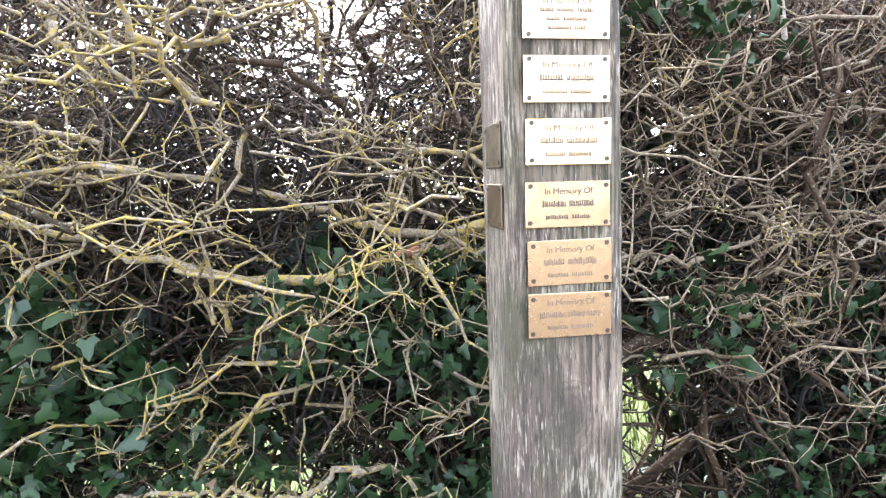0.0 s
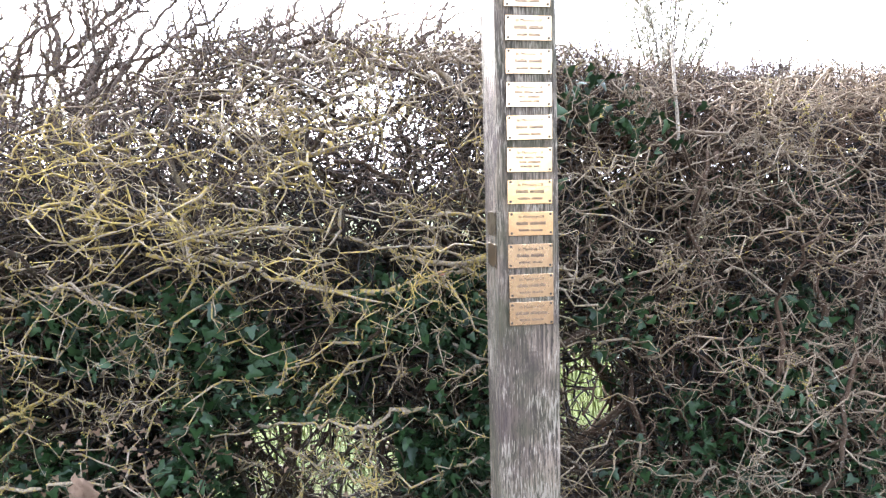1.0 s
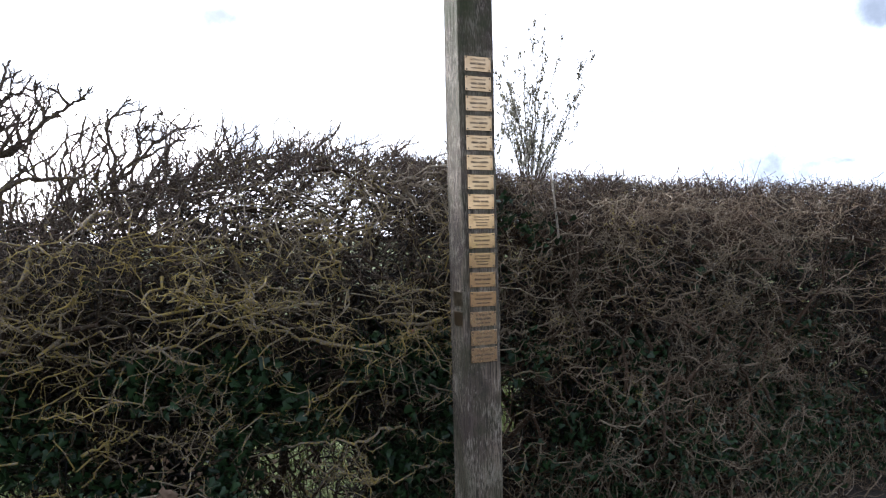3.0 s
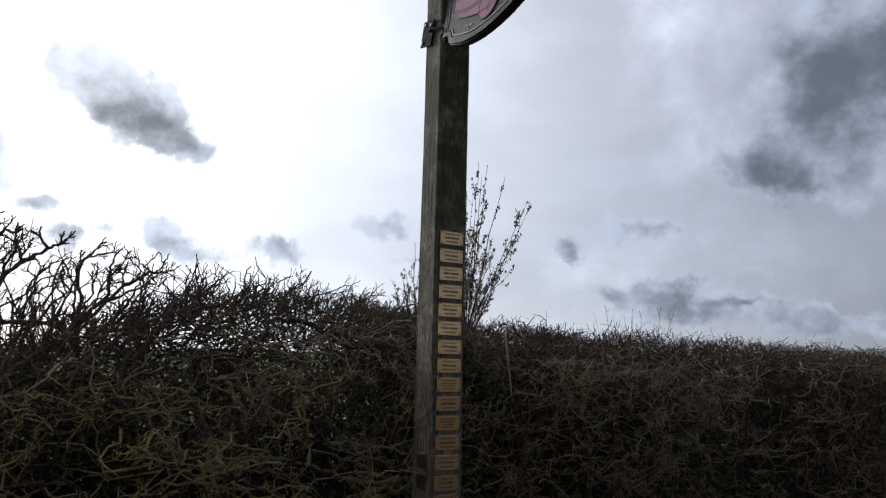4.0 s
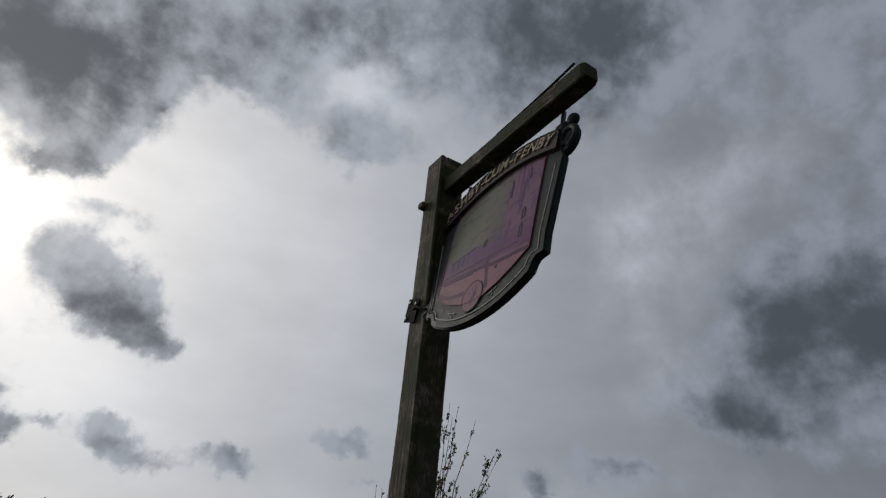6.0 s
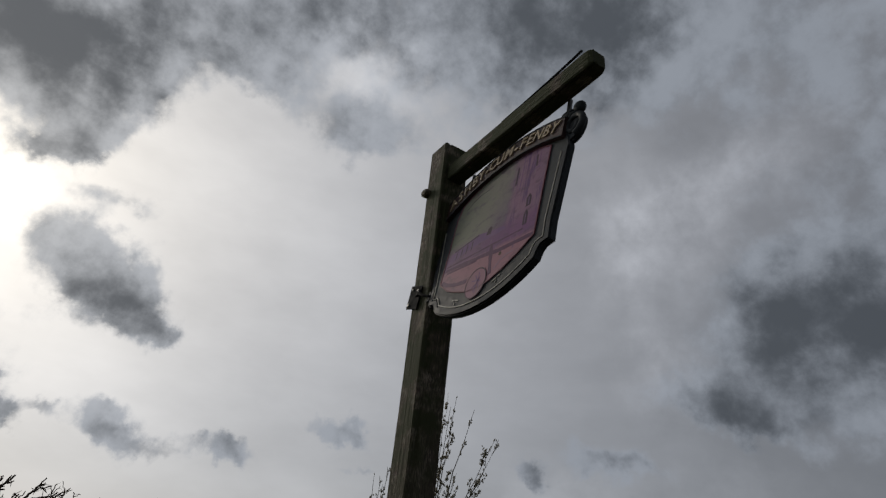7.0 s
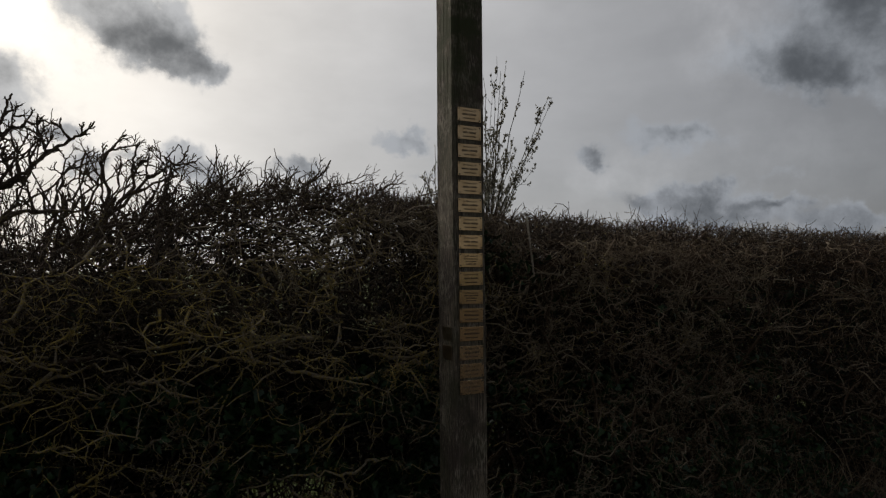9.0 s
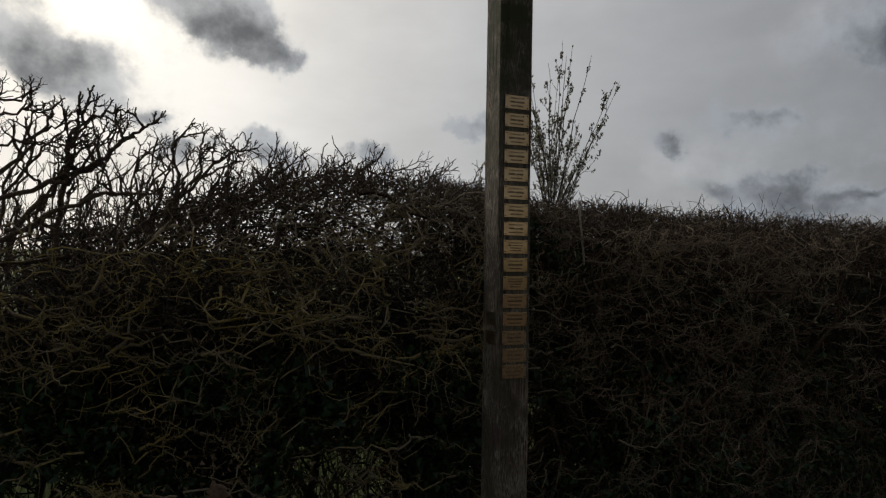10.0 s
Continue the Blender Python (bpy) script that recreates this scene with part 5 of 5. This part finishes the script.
def ivy_spots(n):
    c = []
    a = int(n * 0.62)
    x = rng.uniform(-2.2, 0.14, a)
    z = 0.30 + 0.78 * rng.uniform(0, 1, a) ** 1.15
    c.append(np.stack([x, hedge_front(x, z) + rng.uniform(-0.06, 0.22, a), z], -1))
    b = int(n * 0.26)
    x = rng.uniform(0.55, 2.6, b)
    z = rng.uniform(0.3, 0.95, b)
    c.append(np.stack([x, hedge_front(x, z) + rng.uniform(-0.03, 0.25, b), z], -1))
    for cx, cz, s, m in ((0.36, 1.60, 0.07, 95), (0.55, 1.50, 0.06, 60), (0.42, 0.90, 0.07, 110), (1.04, 0.60, 0.09, 130), (-0.12, 0.62, 0.12, 160), (1.5, 1.25, 0.12, 12), (0.2, 1.42, 0.05, 25)):
        x, z = rng.normal(cx, s, m), rng.normal(cz, s, m)
        c.append(np.stack([x, hedge_front(x, z) + rng.uniform(-0.11, 0.06, m), z], -1))
    e = 1500
    x, z = rng.uniform(0.55, 2.9, e), rng.uniform(0.06, 0.55, e)
    c.append(np.stack([x, hedge_front(x, z) + rng.uniform(-0.06, 0.14, e), z], -1))
    C = np.concatenate(c)
    patch = np.array([noise.noise(Vector((p[0] * 3.1, p[2] * 3.4, 2.0))) for p in C])
    keep = (patch > -0.10 + 0.25 * np.clip(C[:, 2] - 0.85, 0, 1)) | (np.arange(len(C)) >= a + b)
    right, left = gaps(C)
    keep &= ~right & ~left & (C[:, 2] < hedge_top(C[:, 0], C[:, 1]) - 0.06)
    keep &= ~((np.abs(C[:, 0] - 0.46) < 0.15) & (np.abs(C[:, 2] - 0.58) < 0.18))
    keep &= ~((C[:, 2] < 0.58) & (np.abs(C[:, 0] + 0.55) < 0.25))
    return C[keep]


def core_occluders(n):
    """Ivy leaves added deep in the hedge to block light from behind."""
    x = np.where(rng.uniform(0, 1, n) < 0.6, rng.uniform(-2.2, 1.6, n), rng.uniform(1.6, 6.5, n))
    z = rng.uniform(0.12, 1.38, n)
    C = np.stack([x, hedge_front(x, z) + rng.uniform(0.28, 0.7, n), z], -1)
    keep = ~((np.abs(x - 0.42) < 0.22) & (z < 0.85)) & ~((z < 0.62) & (np.abs(x + 0.55) < 0.30)) & ~((z < 0.6) & (x < -1.5))
    return C[keep & ~((z > 1.12) & (x < 0.05) & (rng.uniform(0, 1, n) < 0.95))]


ivy = tagged(new("ivy"), "dark green ivy climbing through the lower hedge", "ivy")
C = ivy_spots(16000)
n = len(C)
size, tilt, roll, yaw = 0.016 + 0.034 * rng.uniform(0, 1, n) ** 1.5, rng.normal(0.40, 0.55, n), rng.normal(0, 1.0, n), rng.normal(0, 0.9, n)
single = np.where((np.abs(C[:, 0] + 0.45) < 0.75) & (C[:, 1] < hedge_front(C[:, 0], C[:, 2]) + 0.10))[0][:280]
rest = np.setdiff1d(np.arange(n), single)
Vl, Tl = leaves(C[rest], size[rest], tilt[rest], roll[rest], yaw[rest], LV, LT)
tagged(link("ivy_leaves", array_mesh("ivy_leaves", Vl, Tl, M_IVY), ivy), kind="stuff")
IVY_LEAF = array_mesh("ivy_leaf", LV, LT, M_IVY_LEAF)
for i in single:
    lf = link("ivy_leaf", IVY_LEAF, ivy)
    lf.matrix_basis = Matrix.Translation(C[i]) @ Matrix.Rotation(yaw[i], 4, "Z") @ Matrix.Rotation(tilt[i], 4, "X") @ Matrix.Rotation(-roll[i], 4, "Y") @ Matrix.Scale(size[i] * 1.1, 4)
# large added leaves that keep the heart of the hedge dark
C = core_occluders(9000)
n = len(C)
Vl, Tl = leaves(C, rng.uniform(0.05, 0.09, n), rng.normal(0.35, 0.4, n), rng.normal(0, 0.8, n), rng.normal(0, 0.7, n), LV, LT)
tagged(link("ivy_occluder", array_mesh("ivy_occluder", Vl, Tl, M_IVY), ivy), kind="stuff")
st = np.stack([rng.uniform(-2.0, 2.4, 160), rng.uniform(0.5, 0.75, 160), rng.uniform(0.05, 0.5, 160)], -1)
P = inside(wander(rng, st, rng.normal(0, 0.5, (160, 3)) + [0, 0, 1.0], rng.uniform(0.4, 0.8, 160), 9, 0.2), 0.0)
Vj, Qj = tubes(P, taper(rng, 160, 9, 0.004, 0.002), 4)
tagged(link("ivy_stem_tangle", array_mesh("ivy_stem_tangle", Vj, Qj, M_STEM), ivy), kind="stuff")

# ---- withered leaves caught in the hedge ----
bm = bmesh.new()
rows_ = []
for i in range(11):
    t = i / 10
    w = 0.030 * math.sin(math.pi * (0.10 + 0.80 * t)) ** 0.8 * (1 + 0.28 * math.sin(i * 2.4)) + 0.003
    curl = 0.9 + 1.1 * t
    rows_.append([bm.verts.new((w * math.sin(s * curl) / curl * 1.6 + 0.010 * math.sin(4 * t), -0.9 * w * math.cos(s * curl) + 0.02 * t * t, 0.062 - 0.125 * t + 0.012 * s * math.sin(5 * t) + 0.004 * math.sin(i * 3 + s * 5))) for s in (-1, -0.66, -0.33, 0, 0.33, 0.66, 1)])
for a, b in zip(rows_, rows_[1:]):
    for j in range(6):
        bm.faces.new((a[j], a[j + 1], b[j + 1], b[j]))
bmesh.ops.solidify(bm, geom=bm.faces[:], thickness=0.0015)
dead = part("withered_leaf", bm, M_DEAD_LEAF, None, "", True)
tagged(dead, "large curled brown withered leaf caught in the hedge", "leaf")
dead.matrix_basis = pose(-1.16, 0.27, 0.555, 12, 22, -20) @ Matrix.Scale(1.1, 4)
n = 260
x = rng.normal(-1.0, 0.25, n)
z = rng.normal(0.56, 0.07, n)
Cd = np.stack([x, hedge_front(x, z) + rng.uniform(-0.05, 0.15, n), z], -1)
Vl, Tl = leaves(Cd, rng.uniform(0.010, 0.024, n), rng.normal(0.5, 0.6, n), rng.normal(0, 1.5, n), rng.normal(0, 1.0, n), LV, LT)
tagged(new("dead_leaves", array_mesh("dead_leaves", Vl, Tl, M_DEAD)), "clump of small brown dead leaves in the hedge", "dead leaves", kind="stuff")

# ---- undergrowth along the foot of the hedge ----
n = 5200
ux = rng.uniform(-2.6, 4.2, n)
uz = 0.46 * rng.uniform(0, 1, n) ** 1.1
uy = hedge_front(ux, uz) - 0.10 - 0.16 * (0.5 - uz) + rng.uniform(-0.05, 0.22, n)
Cu = np.stack([ux, uy, uz + 0.03], -1)
clump = np.array([noise.noise(Vector((p[0] * 2.3, p[2] * 3.0, 7.0))) for p in Cu])
Cu = Cu[(clump > -0.12) & ~((np.abs(ux + 0.55) < 0.30) & (uz > 0.10)) & ~((np.abs(ux + 1.70) < 0.28) & (uz > 0.15))]
n = len(Cu)
Vl, Tl = leaves(Cu, rng.uniform(0.014, 0.040, n), rng.normal(0.5, 0.5, n), rng.normal(0, 1.0, n), rng.normal(0, 0.9, n), LV, LT)
tagged(link("ivy_skirt", array_mesh("ivy_skirt", Vl, Tl, M_IVY), ivy, "ivy trailing at the foot of the hedge"), kind="stuff")
n = 420
ux = rng.uniform(-2.4, 3.6, n)
S8 = np.stack([ux, hedge_front(ux, np.full(n, 0.2)) - rng.uniform(-0.05, 0.16, n), np.full(n, 0.0)], -1)
P8 = wander(rng, S8, rng.normal(0, 1, (n, 3)) * [0.5, 0.3, 0.1] + [0, -0.05, 1.0], rng.uniform(0.2, 0.55, n), 8, 0.16, 0.0, 0.12)
V8, Q8 = tubes(P8, taper(rng, n, 8, 0.0028, 0.0010), 4)
tagged(link("sucker_tangle", array_mesh("sucker_tangle", V8, Q8, M_TWIG), hedge, "thin upright suckers at the foot of the hedge"), kind="stuff")

# ---- grass behind and under the hedge ----
n = 20000
gx = rng.uniform(-3.5, 5, n)
foot = (rng.uniform(0, 1, n) < 0.30) & (gx < 0.3)
gy = np.where(foot, rng.uniform(-0.10, 0.45, n), rng.uniform(1.1, 5.0, n))
h = rng.uniform(0.06, 0.22, n) * np.where(foot, 1.2, 1.0)
lean = rng.normal(0, 0.35, (n, 2)) * h[:, None]
yaw_ = rng.uniform(0, math.pi, n)
wx, wy = 0.004 * np.cos(yaw_), 0.004 * np.sin(yaw_)
base = np.stack([gx, gy, np.full(n, -0.01)], -1)
mid = base + np.stack([lean[:, 0] * 0.35, lean[:, 1] * 0.35, h * 0.6], -1)
tip = base + np.stack([lean[:, 0], lean[:, 1], h], -1)
side = np.stack([wx, wy, np.zeros(n)], -1)
Vg = np.stack([base - side, base + side, mid + side * 0.8, mid - side * 0.8, tip + side * 0.15, tip - side * 0.15], 1).reshape(-1, 3)
Qg = (np.array([[0, 1, 2, 3], [3, 2, 4, 5]])[None] + (np.arange(n) * 6)[:, None, None]).reshape(-1, 4)
tagged(new("grass", array_mesh("grass", Vg, Qg, M_BLADE)), "bright green rough grass behind the hedge", "grass", kind="stuff")


# ---- saplings and shrubs beyond ----
def budded_sapling(base, fork, top, fan, stems, bud, label, r=0.0095, reach=0.52):
    """A vase-shaped young tree: stems fan out from a low fork, with rising side shoots strung with buds."""
    ob = tagged(new("willow_sapling"), label, "sapling")
    ob.location = base
    trunk = np.array([[(0, 0, -0.05), (0.01, 0.02, fork * 0.35), (-0.02, 0, fork * 0.7), (0.01, 0, fork)]])
    Vj, Qj = tubes(trunk, np.array([[r * 2.2, r * 1.9, r * 1.7, r * 1.6]]), 8)
    link("trunk", array_mesh("trunk", Vj, Qj, M_FAR_TWIG), ob)
    ends, side_p, side_r = [], [], []
    t = np.linspace(0, 1, 12)
    for i in range(stems):
        a = fan[0] + (fan[1] - fan[0]) * (i + rng.uniform(-0.3, 0.3)) / max(1, stems - 1)
        high = (top - fork) * (1 - 0.55 * min(1, abs(a - 0.06) / max(abs(fan[0]), abs(fan[1]))) ** 1.3) * rng.uniform(0.86, 1.0)
        low = rng.uniform(0.0, 0.25)
        x = a * (0.60 * t + 0.40 * t ** 1.5) * (0.3 * (top - fork) + 0.7 * high)
        y = rng.uniform(-0.25, 0.25) * t * (top - fork)
        z = fork - low * (1 - t) + high * t
        P = np.stack([x, y, z], -1) + np.cumsum(rng.normal(0, 0.010, (12, 3)), 0)
        Vj, Qj = tubes(P[None], (np.linspace(r, r * 0.22, 12) * rng.uniform(0.75, 1.1))[None], 6)
        link("stem", array_mesh("stem", Vj, Qj, M_FAR_TWIG), ob)
        ends.append(P[4:])
        for _ in range(int(rng.integers(8, 14))):
            j = int(rng.integers(2, 11))
            d = (P[j] - P[j - 1]) / np.linalg.norm(P[j] - P[j - 1]) + rng.normal(0, 1, 3) * [0.34, 0.34, 0.05] + [0, 0, 0.12]
            ln = reach * rng.uniform(0.35, 1.0) * (1.15 - j / 12)
            Q = wander(rng, P[j][None], d[None], np.array([ln]), 7, 0.07, 0.05, 0.04)[0]
            side_p.append(Q)
            side_r.append(np.linspace(r * 0.36, r * 0.15, 7))
            if ln > 0.3 * reach:
                for _ in range(2):
                    m = int(rng.integers(2, 6))
                    q = wander(rng, Q[m][None], (d + rng.normal(0, 0.4, 3))[None], np.array([ln * 0.45]), 7, 0.08, 0.05, 0.04)[0]
                    side_p.append(q)
                    side_r.append(np.linspace(r * 0.22, r * 0.12, 7))
    F = np.stack(side_p)
    Vj, Qj = tubes(F, np.stack(side_r), 4)
    tagged(link("shoot_tangle", array_mesh("shoot_tangle", Vj, Qj, M_FAR_TWIG), ob), kind="stuff")
    pts = np.concatenate([F[:, 2:].reshape(-1, 3), F[:, -1], F[:, -1], np.concatenate(ends)])
    B = pts[rng.integers(0, len(pts), bud)] + rng.normal(0, 0.010, (bud, 3))
    bv = np.array([(0, 0, 0.9), (0.34, 0, 0.1), (0, 0.34, 0.1), (-0.34, 0, 0.1), (0, -0.34, 0.1), (0, 0, -0.5)])
    bt = np.array([(0, 1, 2), (0, 2, 3), (0, 3, 4), (0, 4, 1), (5, 2, 1), (5, 3, 2), (5, 4, 3), (5, 1, 4)])
    Vj, Qj = leaves(B, rng.uniform(0.018, 0.038, bud), rng.normal(0, 0.5, bud), rng.normal(0, 0.5, bud), rng.uniform(0, 6, bud), bv, bt)
    tagged(link("bud_scatter", array_mesh("bud_scatter", Vj, Qj, M_BUD), ob, "soft grey-green buds"), kind="stuff")
    return ob


def sapling(name, base, top, spread, stems, side, label, category, mat=M_FAR_TWIG, r=0.016, lean=0.0):
    ob = tagged(new(name), label, category)
    ob.location = base
    S = np.zeros((stems, 3))
    S[:, :2] = rng.normal(0, 0.06, (stems, 2))
    fan = np.linspace(-1, 1, stems) + rng.normal(0, 0.12, stems)
    d = np.stack([fan * spread / top + lean, rng.uniform(-1, 1, stems) * spread / top, np.ones(stems)], -1)
    L = top * (1 - 0.24 * np.abs(fan) ** 1.5) * rng.uniform(0.84, 1.0, stems)
    P = wander(rng, S, d, L, 12, 0.012, 0.0, 0.02)
    P[:, :, 2] *= (np.minimum(P[:, -1, 2], L) / P[:, -1, 2])[:, None]
    R = taper(rng, stems, 12, r, r * 0.16, 0.15)
    for i in range(stems):
        Vj, Qj = tubes(P[i:i + 1], R[i:i + 1], 6)
        link("stem", array_mesh("stem", Vj, Qj, mat), ob)
    pts = P[:, 4:].reshape(-1, 3)
    S = pts[rng.integers(0, len(pts), side)]
    F = wander(rng, S, rng.normal(0, 1, (side, 3)) * [0.38, 0.38, 0.1] + [0, 0, 1.0], rng.uniform(0.12, 0.36, side) * top / 4, 7, 0.06, 0.04, 0.05)
    Vj, Qj = tubes(F, taper(rng, side, 7, r * 0.28, r * 0.12), 4)
    tagged(link("shoot_tangle", array_mesh("shoot_tangle", Vj, Qj, mat), ob), kind="stuff")
    return ob


budded_sapling((2.70, 4.35, 0), 1.95, 4.28, (-0.36, 0.50), 18, 2600, "slender upright sapling with grey-green opening buds")
budded_sapling((2.10, 4.6, 0), 1.80, 3.25, (-0.50, 0.35), 10, 700, "small slender sapling with opening buds behind the hedge", 0.009, 0.34)
sapling("bare_shrub", (7.1, 6.0, 0), 2.80, 1.0, 34, 220, "bare twiggy shrub beyond the hedge", "shrub", lean=0.04, r=0.014)
for bx, by, tp in ((-2.9, 3.4, 2.35), (-2.35, 3.7, 1.95), (-3.6, 3.6, 2.6)):
    sapling("bare_shrub", (bx, by, 0), tp, 0.75, 44, 900, "fine twiggy bare shrub close behind the hedge", "shrub", r=0.008)
for bx, by, tp in ((-3.0, 6.2, 2.9), (-2.4, 7.4, 2.9), (-4.2, 6.5, 3.4), (-5.6, 7.0, 3.6)):
    sapling("bare_shrub", (bx, by, 0), tp, 1.1, 34, 420, "tangled bare shrub beyond the hedge", "shrub", r=0.014)
